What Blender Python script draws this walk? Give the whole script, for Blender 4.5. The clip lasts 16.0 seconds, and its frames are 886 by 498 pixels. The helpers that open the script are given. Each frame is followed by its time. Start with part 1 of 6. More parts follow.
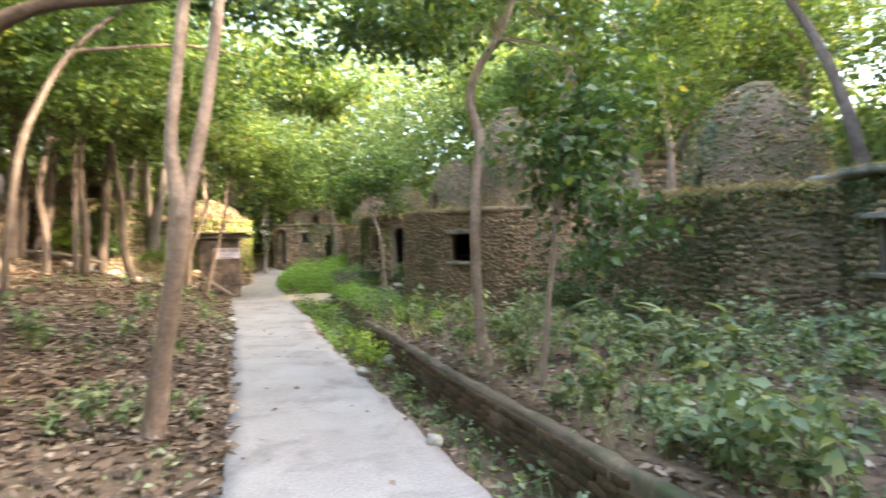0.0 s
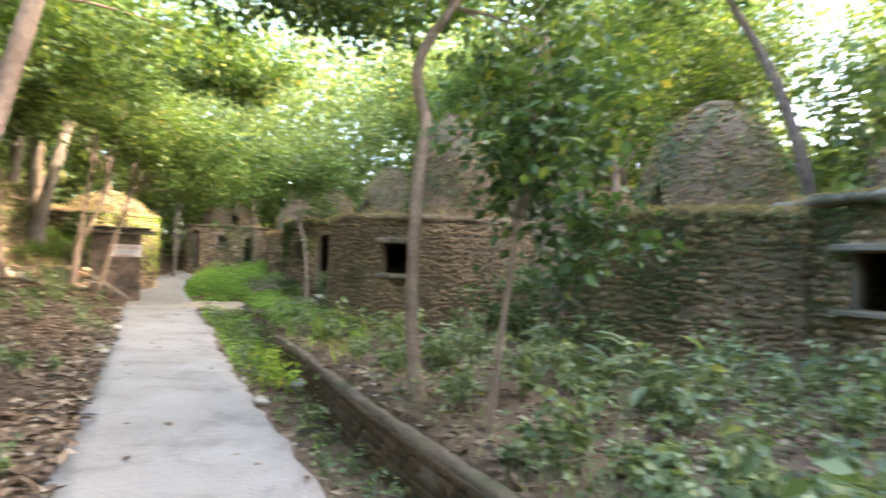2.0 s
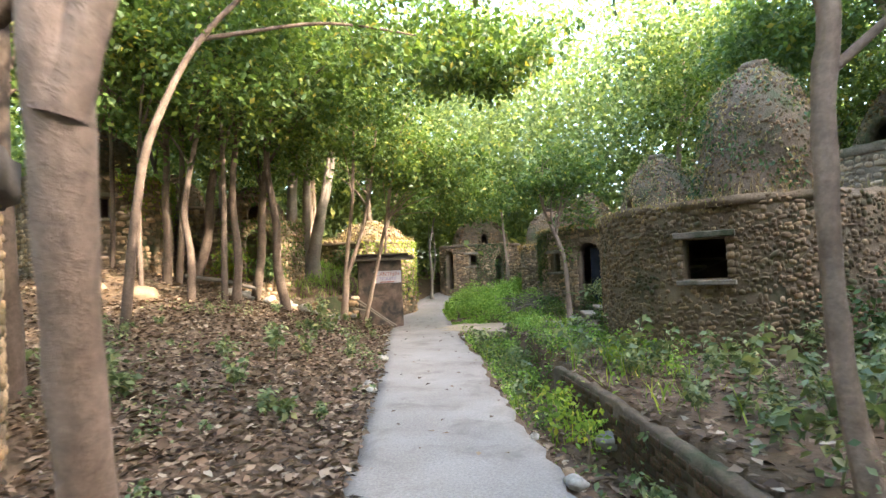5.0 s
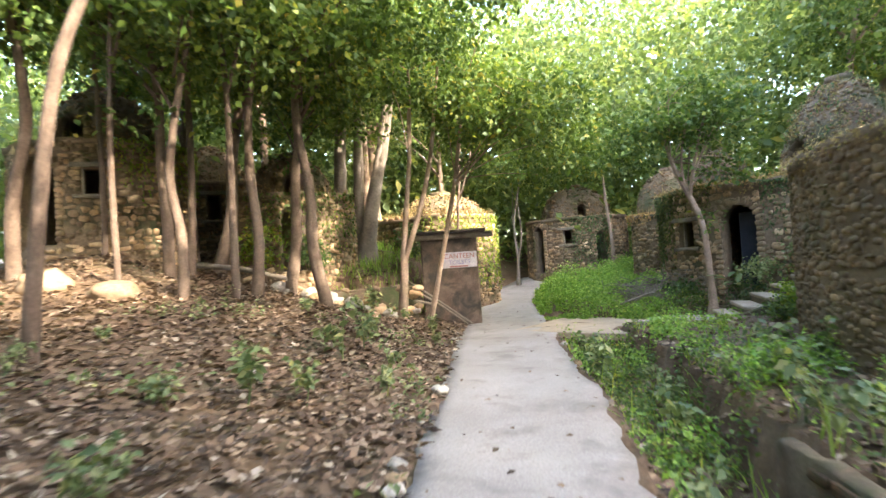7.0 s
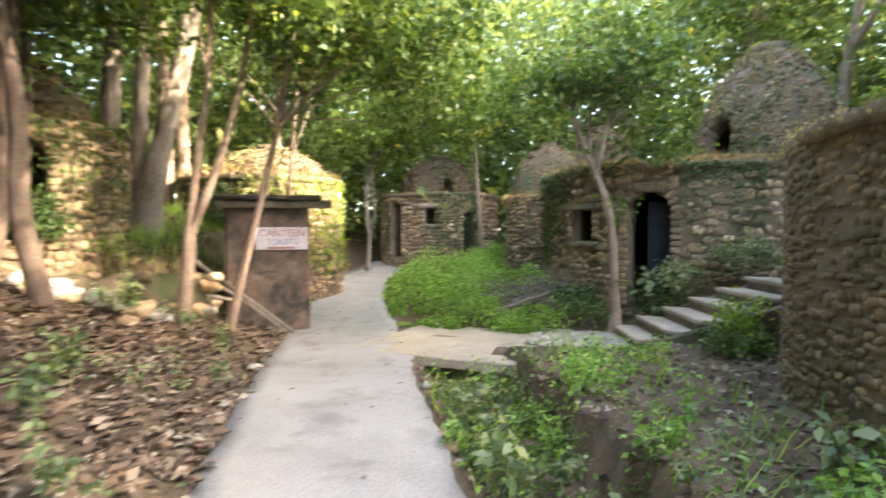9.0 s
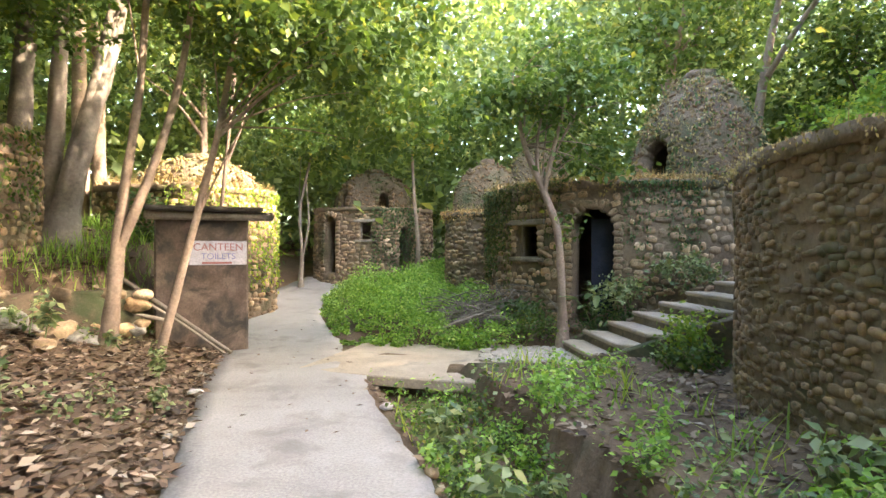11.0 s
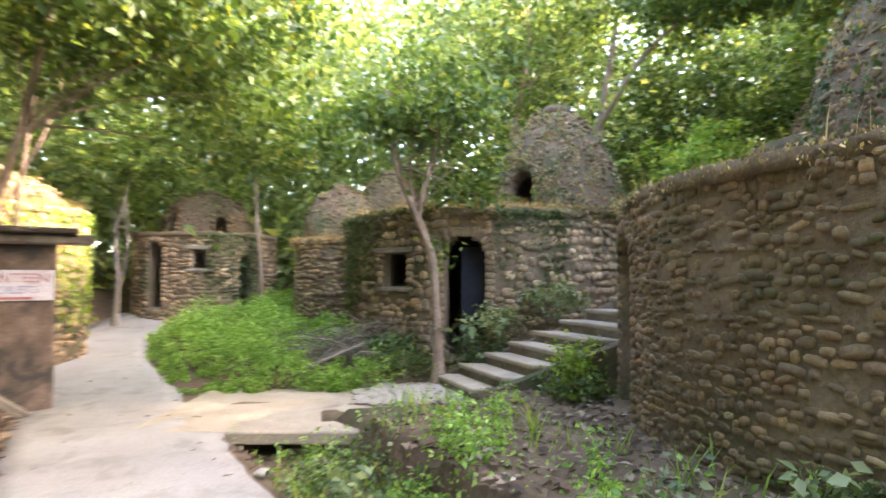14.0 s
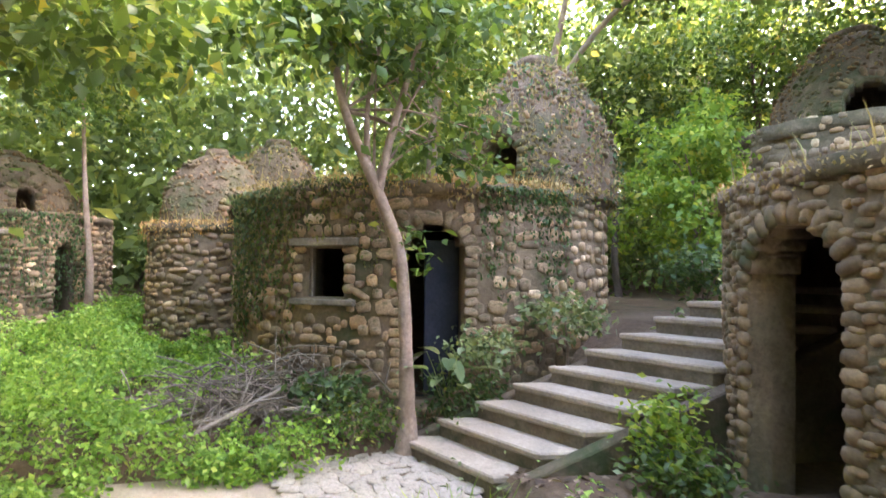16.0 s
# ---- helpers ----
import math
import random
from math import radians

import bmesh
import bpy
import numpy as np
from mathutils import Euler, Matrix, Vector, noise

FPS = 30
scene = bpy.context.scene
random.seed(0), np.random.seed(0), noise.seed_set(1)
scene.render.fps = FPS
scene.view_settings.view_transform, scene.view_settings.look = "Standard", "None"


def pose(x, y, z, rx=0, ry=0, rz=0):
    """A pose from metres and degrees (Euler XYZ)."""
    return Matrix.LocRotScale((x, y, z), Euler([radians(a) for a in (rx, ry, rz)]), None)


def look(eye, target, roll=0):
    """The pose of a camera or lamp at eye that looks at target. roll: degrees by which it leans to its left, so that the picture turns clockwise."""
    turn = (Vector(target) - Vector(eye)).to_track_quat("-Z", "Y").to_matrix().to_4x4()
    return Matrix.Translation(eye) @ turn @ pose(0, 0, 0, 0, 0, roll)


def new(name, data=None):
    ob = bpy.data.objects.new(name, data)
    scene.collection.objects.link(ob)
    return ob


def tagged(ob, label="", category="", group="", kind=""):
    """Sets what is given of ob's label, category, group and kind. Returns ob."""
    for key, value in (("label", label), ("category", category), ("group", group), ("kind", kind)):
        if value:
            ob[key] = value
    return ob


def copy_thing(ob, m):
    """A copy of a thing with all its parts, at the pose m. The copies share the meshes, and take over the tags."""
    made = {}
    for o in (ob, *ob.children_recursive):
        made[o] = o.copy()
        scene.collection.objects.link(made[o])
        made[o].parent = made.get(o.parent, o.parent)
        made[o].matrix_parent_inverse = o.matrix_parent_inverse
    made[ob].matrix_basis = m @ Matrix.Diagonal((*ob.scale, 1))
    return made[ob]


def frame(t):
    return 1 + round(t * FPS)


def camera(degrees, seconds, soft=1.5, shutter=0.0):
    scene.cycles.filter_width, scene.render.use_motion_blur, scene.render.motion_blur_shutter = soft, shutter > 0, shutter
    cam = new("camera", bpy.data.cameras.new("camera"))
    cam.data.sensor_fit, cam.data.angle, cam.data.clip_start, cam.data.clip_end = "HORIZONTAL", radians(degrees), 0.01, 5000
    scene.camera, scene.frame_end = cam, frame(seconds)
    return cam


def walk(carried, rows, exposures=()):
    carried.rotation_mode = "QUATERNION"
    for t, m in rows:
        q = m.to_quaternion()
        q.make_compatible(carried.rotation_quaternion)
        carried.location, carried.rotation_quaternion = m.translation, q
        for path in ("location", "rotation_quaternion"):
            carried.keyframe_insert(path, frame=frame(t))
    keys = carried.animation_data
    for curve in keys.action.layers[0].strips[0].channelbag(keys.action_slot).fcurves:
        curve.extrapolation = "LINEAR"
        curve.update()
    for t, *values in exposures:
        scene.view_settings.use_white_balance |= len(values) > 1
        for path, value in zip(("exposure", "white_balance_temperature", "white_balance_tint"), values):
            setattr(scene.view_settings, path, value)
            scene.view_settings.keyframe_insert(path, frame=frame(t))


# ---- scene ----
cam = camera(75.1, 16.0, 1.5, 0.5)
PATH = [
    (0, (0.68, 1.52, 1.684), (0.613, 3.519, 1.661), -1.43),
    (0.5, (0.601, 1.728, 1.682), (0.927, 3.701, 1.636), 0.14),
    (1, (0.607, 1.958, 1.726), (1.233, 3.857, 1.726), 2.3),
    (1.5, (0.644, 2.309, 1.649), (1.186, 4.234, 1.633), 2.81),
    (2, (0.634, 2.811, 1.583), (0.809, 4.803, 1.618), 2.05),
    (2.5, (0.619, 3.043, 1.642), (0.294, 5.016, 1.66), -1.3),
    (3, (0.419, 3.495, 1.574), (-0.207, 5.394, 1.624), -1.18),
    (3.5, (0.234, 3.82, 1.581), (-0.354, 5.728, 1.697), -3.14),
    (4, (0.081, 4.14, 1.569), (-0.581, 6.024, 1.68), -1.82),
    (6.5, (-1.02, 7.28, 1.447), (-1.602, 9.19, 1.467), -3.94),
    (7, (-1.5, 8.64, 1.479), (-2.411, 10.42, 1.523), -3.92),
    (7.5, (-1.92, 9.95, 1.528), (-2.603, 11.83, 1.506), -1.22),
    (8, (-2.2, 11.0, 1.58), (-2.773, 12.916, 1.564), -0.04),
    (8.5, (-2.37, 11.7, 1.552), (-3.179, 13.526, 1.443), -0.44),
    (9, (-2.62, 12.12, 1.619), (-3.066, 14.069, 1.555), -0.16),
    (9.5, (-2.76, 12.36, 1.616), (-3.068, 14.336, 1.577), 0.68),
    (12, (-3.150, 12.06, 1.558), (-3.280, 14.057, 1.558), -0.57),
    (12.5, (-3.100, 12.0, 1.504), (-3.330, 13.991, 1.441), -0.06),
    (13, (-3.230, 12.2, 1.526), (-3.126, 14.19, 1.396), -0.19),
    (13.5, (-3.410, 12.5, 1.566), (-3.322, 14.496, 1.611), 0.01),
    (14, (-3.660, 12.95, 1.596), (-3.254, 14.899, 1.691), -0.1),
    (14.5, (-3.910, 14.2, 1.525), (-3.273, 16.088, 1.564), 1.09),
    (15, (-4.040, 15.42, 1.563), (-3.477, 17.335, 1.595), 2.27),
    (15.5, (-4.05, 16.0, 1.722), (-3.21, 17.815, 1.727), 2.58),
    (16, (-4.11, 16.24, 1.696), (-3.225, 18.032, 1.783), 0.61),
]
walk(cam, [(t, look(eye, target, roll)) for t, eye, target, roll in PATH],
     [(0, 4.4, 6700, 11), (2, 4.4, 6650, 11), (4, 4.15, 6350, 11), (7, 4.3, 6350, 11), (9.5, 4.5, 6550, 11), (13, 4.6, 6650, 14), (16, 5.2, 6700, 22)])

# ---- world, sun, exposure ----
SUN_AZ, SUN_EL = -10.0, 30.0  # degrees: azimuth from +x towards +y, elevation
world = bpy.data.worlds.new("world")
scene.world = world
world.use_nodes = True
wn = world.node_tree.nodes
sky = wn.new("ShaderNodeTexSky")
sky.sky_type, sky.sun_disc = "NISHITA", False
sky.sun_elevation, sky.sun_rotation = radians(SUN_EL), radians(90 - SUN_AZ)
sky.dust_density, sky.ozone_density = 3.0, 0.6
world.node_tree.links.new(sky.outputs[0], wn["Background"].inputs[0])
wn["Background"].inputs[1].default_value = 0.15
sun_data = bpy.data.lights.new("sun", "SUN")
sun_data.energy, sun_data.angle, sun_data.color = 1.5, radians(1.0), (1.0, 0.88, 0.70)
sun = new("sun", sun_data)
ce = math.cos(radians(SUN_EL))
sun.matrix_world = look((0, 0, 30), (-30 * ce * math.cos(radians(SUN_AZ)), -30 * ce * math.sin(radians(SUN_AZ)), 30 - 30 * math.sin(radians(SUN_EL))))

rng = np.random.default_rng(7)


# ---- materials ----
def mat_nodes(name):
    m = bpy.data.materials.new(name)
    m.use_nodes = True
    nt = m.node_tree
    return m, nt, nt.nodes["Principled BSDF"]


def ramp(nt, fac, stops):
    r = nt.nodes.new("ShaderNodeValToRGB")
    while len(r.color_ramp.elements) < len(stops):
        r.color_ramp.elements.new(0.5)
    for e, (p, c) in zip(r.color_ramp.elements, stops):
        e.position, e.color = p, (*c, 1)
    nt.links.new(fac, r.inputs[0])
    return r.outputs[0]


def noise_tex(nt, scale, detail=5.0, rough=0.6, dist=0.0):
    tc = nt.nodes.new("ShaderNodeTexCoord")
    n = nt.nodes.new("ShaderNodeTexNoise")
    n.inputs["Scale"].default_value, n.inputs["Detail"].default_value = scale, detail
    n.inputs["Roughness"].default_value, n.inputs["Distortion"].default_value = rough, dist
    nt.links.new(tc.outputs["Object"], n.inputs["Vector"])
    return n.outputs["Fac"]


def mixed(nt, a, b, fac, mode="MIX"):
    mx = nt.nodes.new("ShaderNodeMix")
    mx.data_type, mx.blend_type = "RGBA", mode
    for sock, v in ((mx.inputs[0], fac), (mx.inputs[6], a), (mx.inputs[7], b)):
        if hasattr(v, "is_linked"):
            nt.links.new(v, sock)
        elif isinstance(v, tuple):
            sock.default_value = (*v, 1)
        else:
            sock.default_value = v
    return mx.outputs[2]


def random_of(nt):
    """A random number for every loose piece of a mesh and every object."""
    g = nt.nodes.new("ShaderNodeNewGeometry")
    o = nt.nodes.new("ShaderNodeObjectInfo")
    add = nt.nodes.new("ShaderNodeMath")
    add.operation = "ADD"
    fr = nt.nodes.new("ShaderNodeMath")
    fr.operation = "FRACT"
    nt.links.new(g.outputs["Random Per Island"], add.inputs[0])
    nt.links.new(o.outputs["Random"], add.inputs[1])
    nt.links.new(add.outputs[0], fr.inputs[0])
    return fr.outputs[0]


def bump(nt, bsdf, height, strength=0.5, distance=0.02):
    b = nt.nodes.new("ShaderNodeBump")
    b.inputs["Strength"].default_value, b.inputs["Distance"].default_value = strength, distance
    nt.links.new(height, b.inputs["Height"])
    nt.links.new(b.outputs[0], bsdf.inputs["Normal"])


def surface(name, dark, light, scale=3.0, fine=40.0, rough=0.9, stain=None, stain_scale=0.8, stain_at=(0.5, 0.68), bump_by=0.6, per_piece=None, dist=0.01):
    m, nt, p = mat_nodes(name)
    big, small = noise_tex(nt, scale), noise_tex(nt, fine, 6, 0.7)
    col = ramp(nt, big, [(0.3, dark), (0.7, light)])
    shade = ramp(nt, small, [(0.25, (0.62, 0.62, 0.62)), (0.75, (1.3, 1.3, 1.3))])
    col = mixed(nt, col, shade, 1.0, "MULTIPLY")
    if per_piece:
        col = mixed(nt, col, ramp(nt, random_of(nt), per_piece), 1.0, "MULTIPLY")
    if stain:
        where = ramp(nt, noise_tex(nt, stain_scale, 6, 0.65, 0.4), [(stain_at[0], (0, 0, 0)), (stain_at[1], (1, 1, 1))])
        col = mixed(nt, col, stain, where)
    nt.links.new(col, p.inputs["Base Color"])
    p.inputs["Roughness"].default_value = rough
    p.inputs["Specular IOR Level"].default_value = 0.25
    bump(nt, p, small, bump_by, dist)
    return m


def leafy(name, stops, through_col=1.5, mix_by=0.45, gloss=0.45):
    """Leaves: random colour by leaf, light shining through."""
    m, nt, p = mat_nodes(name)
    col = ramp(nt, random_of(nt), stops)
    tint = mixed(nt, col, (through_col * 1.3, through_col * 1.2, through_col * 0.6), 1.0, "MULTIPLY")
    nt.links.new(col, p.inputs["Base Color"])
    p.inputs["Roughness"].default_value = gloss
    p.inputs["Specular IOR Level"].default_value = 0.35
    tr = nt.nodes.new("ShaderNodeBsdfTranslucent")
    nt.links.new(tint, tr.inputs[0])
    ms = nt.nodes.new("ShaderNodeMixShader")
    ms.inputs[0].default_value = mix_by
    nt.links.new(p.outputs[0], ms.inputs[1])
    nt.links.new(tr.outputs[0], ms.inputs[2])
    nt.links.new(ms.outputs[0], nt.nodes["Material Output"].inputs[0])
    return m


STONE_TONES = [(0.0, (0.55, 0.5, 0.46)), (0.3, (0.85, 0.8, 0.74)), (0.6, (1.1, 1.0, 0.88)), (0.85, (1.25, 1.05, 0.85)), (0.93, (1.35, 1.2, 1.0)), (1.0, (2.3, 2.2, 2.05))]
MUD_TONES = [(0.0, (0.62, 0.58, 0.52)), (0.4, (0.88, 0.84, 0.78)), (0.75, (1.08, 1.0, 0.9)), (0.95, (1.25, 1.12, 0.95)), (1.0, (1.8, 1.7, 1.55))]
M_STONE = surface("river_stone", (0.215, 0.155, 0.10), (0.38, 0.29, 0.195), 4, 30, 0.85, (0.07, 0.075, 0.03), 1.3, (0.52, 0.68), 0.5, STONE_TONES)
M_STONE_MUD = surface("mud_washed_stone", (0.155, 0.108, 0.067), (0.285, 0.205, 0.13), 4, 30, 0.88, (0.065, 0.065, 0.028), 1.3, (0.5, 0.68), 0.6, MUD_TONES)
M_PEBBLE = surface("dome_pebble", (0.13, 0.086, 0.052), (0.25, 0.172, 0.105), 4, 30, 0.9, (0.075, 0.08, 0.03), 1.3, (0.46, 0.62), 0.5, STONE_TONES)
M_MORTAR = surface("mud_mortar", (0.135, 0.094, 0.058), (0.245, 0.178, 0.114), 2, 25, 0.95, (0.05, 0.055, 0.025), 0.9, (0.5, 0.7), 0.9, None, 0.02)
M_DOME = surface("dome_pebbles", (0.10, 0.068, 0.042), (0.20, 0.14, 0.088), 5, 30, 0.95, (0.07, 0.075, 0.035), 1.2, (0.5, 0.66), 0.9, None, 0.03)
M_BAND = surface("weathered_cement", (0.15, 0.12, 0.09), (0.29, 0.24, 0.185), 2, 30, 0.92, (0.06, 0.065, 0.035), 1.5, (0.48, 0.66), 0.6)
M_PATH = surface("path_concrete", (0.235, 0.205, 0.18), (0.325, 0.286, 0.253), 0.9, 45, 0.85, (0.165, 0.14, 0.12), 1.6, (0.52, 0.72), 0.35, None, 0.004)
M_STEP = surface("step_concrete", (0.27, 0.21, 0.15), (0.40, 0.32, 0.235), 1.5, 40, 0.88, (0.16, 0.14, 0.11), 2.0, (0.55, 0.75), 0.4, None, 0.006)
M_COBBLE = surface("landing_cobble", (0.27, 0.22, 0.165), (0.46, 0.40, 0.32), 6, 45, 0.85, (0.14, 0.11, 0.075), 3.0, (0.5, 0.7), 0.4)
# risers: a darker brown than the treads' M_STEP
M_RISER = surface("dark_riser_cement", (0.10, 0.075, 0.05), (0.21, 0.165, 0.115), 3, 35, 0.92, (0.06, 0.058, 0.03), 2.5, (0.5, 0.68), 0.6)
M_SOIL = surface("forest_soil", (0.085, 0.053, 0.031), (0.185, 0.124, 0.074), 1.2, 18, 0.97, (0.06, 0.07, 0.03), 0.5, (0.55, 0.72), 0.9, None, 0.03)
M_BARK = surface("grey_brown_bark", (0.16, 0.108, 0.075), (0.34, 0.245, 0.178), 3, 22, 0.93, (0.33, 0.29, 0.24), 2.2, (0.6, 0.75), 0.9, None, 0.015)
M_BARK_DARK = surface("dark_bark", (0.07, 0.048, 0.034), (0.16, 0.115, 0.085), 3, 22, 0.95, None, 1, (0, 1), 0.9, None, 0.02)
M_BARK_PALE = surface("pale_bark", (0.13, 0.104, 0.078), (0.26, 0.212, 0.165), 2, 18, 0.9, (0.14, 0.11, 0.085), 1.2, (0.5, 0.7), 0.8, None, 0.02)
M_WOOD = surface("weathered_wood", (0.13, 0.105, 0.08), (0.26, 0.215, 0.165), 4, 35, 0.9)
# near-black bluish wood of the door leaf
M_BLACKWOOD = surface("black_door_wood", (0.010, 0.012, 0.020), (0.022, 0.024, 0.034), 4, 30, 0.7)
# dark tone for the hut floors and inner rings
M_DARK = surface("dark_interior", (0.05, 0.045, 0.04), (0.10, 0.09, 0.08), 2, 20, 0.95)
M_WALLBRICK = surface("damp_retaining_wall", (0.085, 0.06, 0.04), (0.18, 0.13, 0.085), 2.5, 25, 0.94, (0.05, 0.06, 0.025), 1.4, (0.48, 0.66), 0.8, None, 0.02)
M_BRICK = surface("damp_mossy_brick", (0.085, 0.048, 0.030), (0.185, 0.115, 0.07), 6, 30, 0.94, (0.05, 0.055, 0.024), 2.0, (0.45, 0.62), 0.8, [(0, (0.6, 0.6, 0.6)), (1, (1.3, 1.2, 1.1))], 0.012)
M_PLASTER = surface("faded_plaster", (0.085, 0.058, 0.042), (0.24, 0.17, 0.125), 2.6, 30, 0.9, (0.05, 0.042, 0.034), 1.9, (0.45, 0.60), 0.7)
M_SIGN = surface("painted_sign", (0.55, 0.50, 0.52), (0.68, 0.63, 0.65), 4, 50, 0.8, (0.40, 0.35, 0.35), 5, (0.55, 0.7), 0.2)
M_RED = surface("faded_red_paint", (0.34, 0.12, 0.11), (0.42, 0.18, 0.16), 8, 50, 0.8)
M_BLUE = surface("faded_blue_paint", (0.20, 0.20, 0.40), (0.28, 0.28, 0.48), 8, 50, 0.8)
M_SLATE = surface("roof_slab", (0.055, 0.045, 0.037), (0.115, 0.095, 0.08), 3, 30, 0.9)
M_WHITESTONE = surface("pale_boulder", (0.30, 0.265, 0.22), (0.48, 0.43, 0.365), 5, 30, 0.85, (0.18, 0.16, 0.12), 3, (0.55, 0.7), 0.5, [(0, (0.7, 0.7, 0.7)), (1, (1.2, 1.2, 1.2))])
M_LEAF = leafy("canopy_leaf", [(0, (0.045, 0.08, 0.02)), (0.45, (0.07, 0.12, 0.028)), (0.8, (0.11, 0.165, 0.035)), (0.96, (0.19, 0.225, 0.045)), (1, (0.32, 0.27, 0.06))], 1.15)
# paler than the near leaves: the distance's haze and sunlight are in the colour
M_LEAF_FAR = leafy("far_hazy_leaf", [(0, (0.08, 0.115, 0.045)), (0.45, (0.12, 0.17, 0.065)), (0.8, (0.17, 0.225, 0.085)), (0.96, (0.28, 0.32, 0.12)), (1, (0.38, 0.34, 0.13))], 1.45, 0.5)
M_LEAF_DARK = leafy("dark_leaf", [(0, (0.035, 0.065, 0.022)), (0.5, (0.055, 0.10, 0.03)), (0.9, (0.085, 0.14, 0.04)), (1, (0.17, 0.19, 0.05))], 1.3, 0.35)
M_LEAF_LIGHT = leafy("light_leaf", [(0, (0.10, 0.17, 0.03)), (0.5, (0.16, 0.25, 0.045)), (0.85, (0.26, 0.33, 0.055)), (1, (0.38, 0.36, 0.07))], 1.5, 0.5)
M_HERB = leafy("herb_leaf", [(0, (0.07, 0.11, 0.05)), (0.5, (0.145, 0.19, 0.082)), (0.9, (0.25, 0.28, 0.145)), (1, (0.28, 0.28, 0.10))], 1.3, 0.35)
M_LAWN = leafy("clover_leaf", [(0, (0.08, 0.16, 0.03)), (0.45, (0.15, 0.26, 0.05)), (0.85, (0.24, 0.37, 0.08)), (1, (0.36, 0.43, 0.12))], 1.7, 0.45)
M_LITTER = leafy("fallen_leaf", [(0, (0.045, 0.032, 0.024)), (0.35, (0.115, 0.074, 0.046)), (0.7, (0.185, 0.122, 0.078)), (0.93, (0.285, 0.21, 0.145)), (1, (0.40, 0.33, 0.255))], 1.0, 0.1, 0.95)
M_DRY = leafy("dry_grass", [(0, (0.16, 0.115, 0.05)), (0.5, (0.30, 0.22, 0.10)), (0.85, (0.38, 0.29, 0.14)), (1, (0.16, 0.22, 0.05))], 1.1, 0.3, 0.8)
M_STRAW = leafy("orange_straw", [(0, (0.22, 0.13, 0.05)), (0.5, (0.42, 0.25, 0.10)), (0.85, (0.55, 0.36, 0.17)), (1, (0.30, 0.28, 0.09))], 1.1, 0.3, 0.8)
M_MOSS = leafy("olive_hanging_moss", [(0, (0.045, 0.055, 0.018)), (0.5, (0.09, 0.105, 0.03)), (0.85, (0.15, 0.15, 0.045)), (1, (0.22, 0.19, 0.07))], 1.1, 0.25, 0.7)
M_VINE = leafy("vine_leaf", [(0, (0.03, 0.06, 0.02)), (0.6, (0.055, 0.10, 0.03)), (1, (0.10, 0.15, 0.045))], 1.2, 0.3)


# ---- mesh helpers ----
def np_mesh(name, verts, faces, mat, smooth=False):
    """A mesh from arrays; faces: an (n, 3) or (n, 4) array, or a list of such."""
    groups = faces if isinstance(faces, list) else [faces]
    groups = [np.asarray(g, dtype=np.int32) for g in groups if len(g)]
    me = bpy.data.meshes.new(name)
    v = np.asarray(verts, dtype=np.float32)
    me.vertices.add(len(v))
    me.vertices.foreach_set("co", v.ravel())
    loops = np.concatenate([g.ravel() for g in groups])
    totals = np.concatenate([np.full(len(g), g.shape[1], dtype=np.int32) for g in groups])
    me.loops.add(len(loops))
    me.loops.foreach_set("vertex_index", loops)
    me.polygons.add(len(totals))
    me.polygons.foreach_set("loop_start", np.concatenate([[0], np.cumsum(totals)[:-1]]).astype(np.int32))
    me.polygons.foreach_set("loop_total", totals)
    if smooth:
        me.polygons.foreach_set("use_smooth", np.ones(len(totals), dtype=bool))
    me.materials.append(mat)
    me.update(calc_edges=True)
    me.validate()
    return me


def piece(name, mesh, parent, label=""):
    ob = new(name, mesh)
    ob.parent = parent
    return tagged(ob, label)


def part(name, bm, material, parent, label="", smooth=False):
    me = bpy.data.meshes.new(name)
    bm.to_mesh(me)
    bm.free()
    me.materials.append(material)
    if smooth:
        for p in me.polygons:
            p.use_smooth = True
    return piece(name, me, parent, label)


def thing(name, loc, label, category, group="", kind="", rz=0.0):
    ob = new(name)
    ob.matrix_basis = pose(*loc, 0, 0, rz)
    return tagged(ob, label, category, group, kind)


def box_bm(bm, cx, cy, cz, sx, sy, sz, rz=0.0, bev=0.01, jitter=0.0, tilt=0.0):
    r = bmesh.ops.create_cube(bm, size=1.0)
    vs = r["verts"]
    bmesh.ops.transform(bm, matrix=pose(cx, cy, cz, tilt, 0, rz) @ Matrix.Diagonal((sx, sy, sz, 1)), verts=vs)
    if bev:
        es = list({e for v in vs for e in v.link_edges})
        bmesh.ops.bevel(bm, geom=es, offset=bev, segments=1, affect="EDGES")
    return bm


def box(cx, cy, cz, sx, sy, sz, rz=0.0, bev=0.01, tilt=0.0):
    return box_bm(bmesh.new(), cx, cy, cz, sx, sy, sz, rz, bev, 0.0, tilt)


def sphere_template(seed, rough=0.12):
    """A rounded cobble of 48 triangles inside a 2 x 2 x 2 box."""
    bm = bmesh.new()
    bmesh.ops.create_cube(bm, size=2.0)
    bmesh.ops.subdivide_edges(bm, edges=bm.edges[:], cuts=1, use_grid_fill=True)
    r = random.Random(seed)
    vs = []
    for v in bm.verts:
        p = v.co.copy()
        q = p.normalized()
        m = p * 0.35 + q * 0.72
        vs.append([c * (1 + r.uniform(-rough, rough)) for c in m])
    bm.verts.index_update()
    fs = [[v.index for v in f.verts] for f in bm.faces]
    bm.free()
    return np.array(vs), np.array(fs)


COBBLES = [sphere_template(s) for s in range(4)]


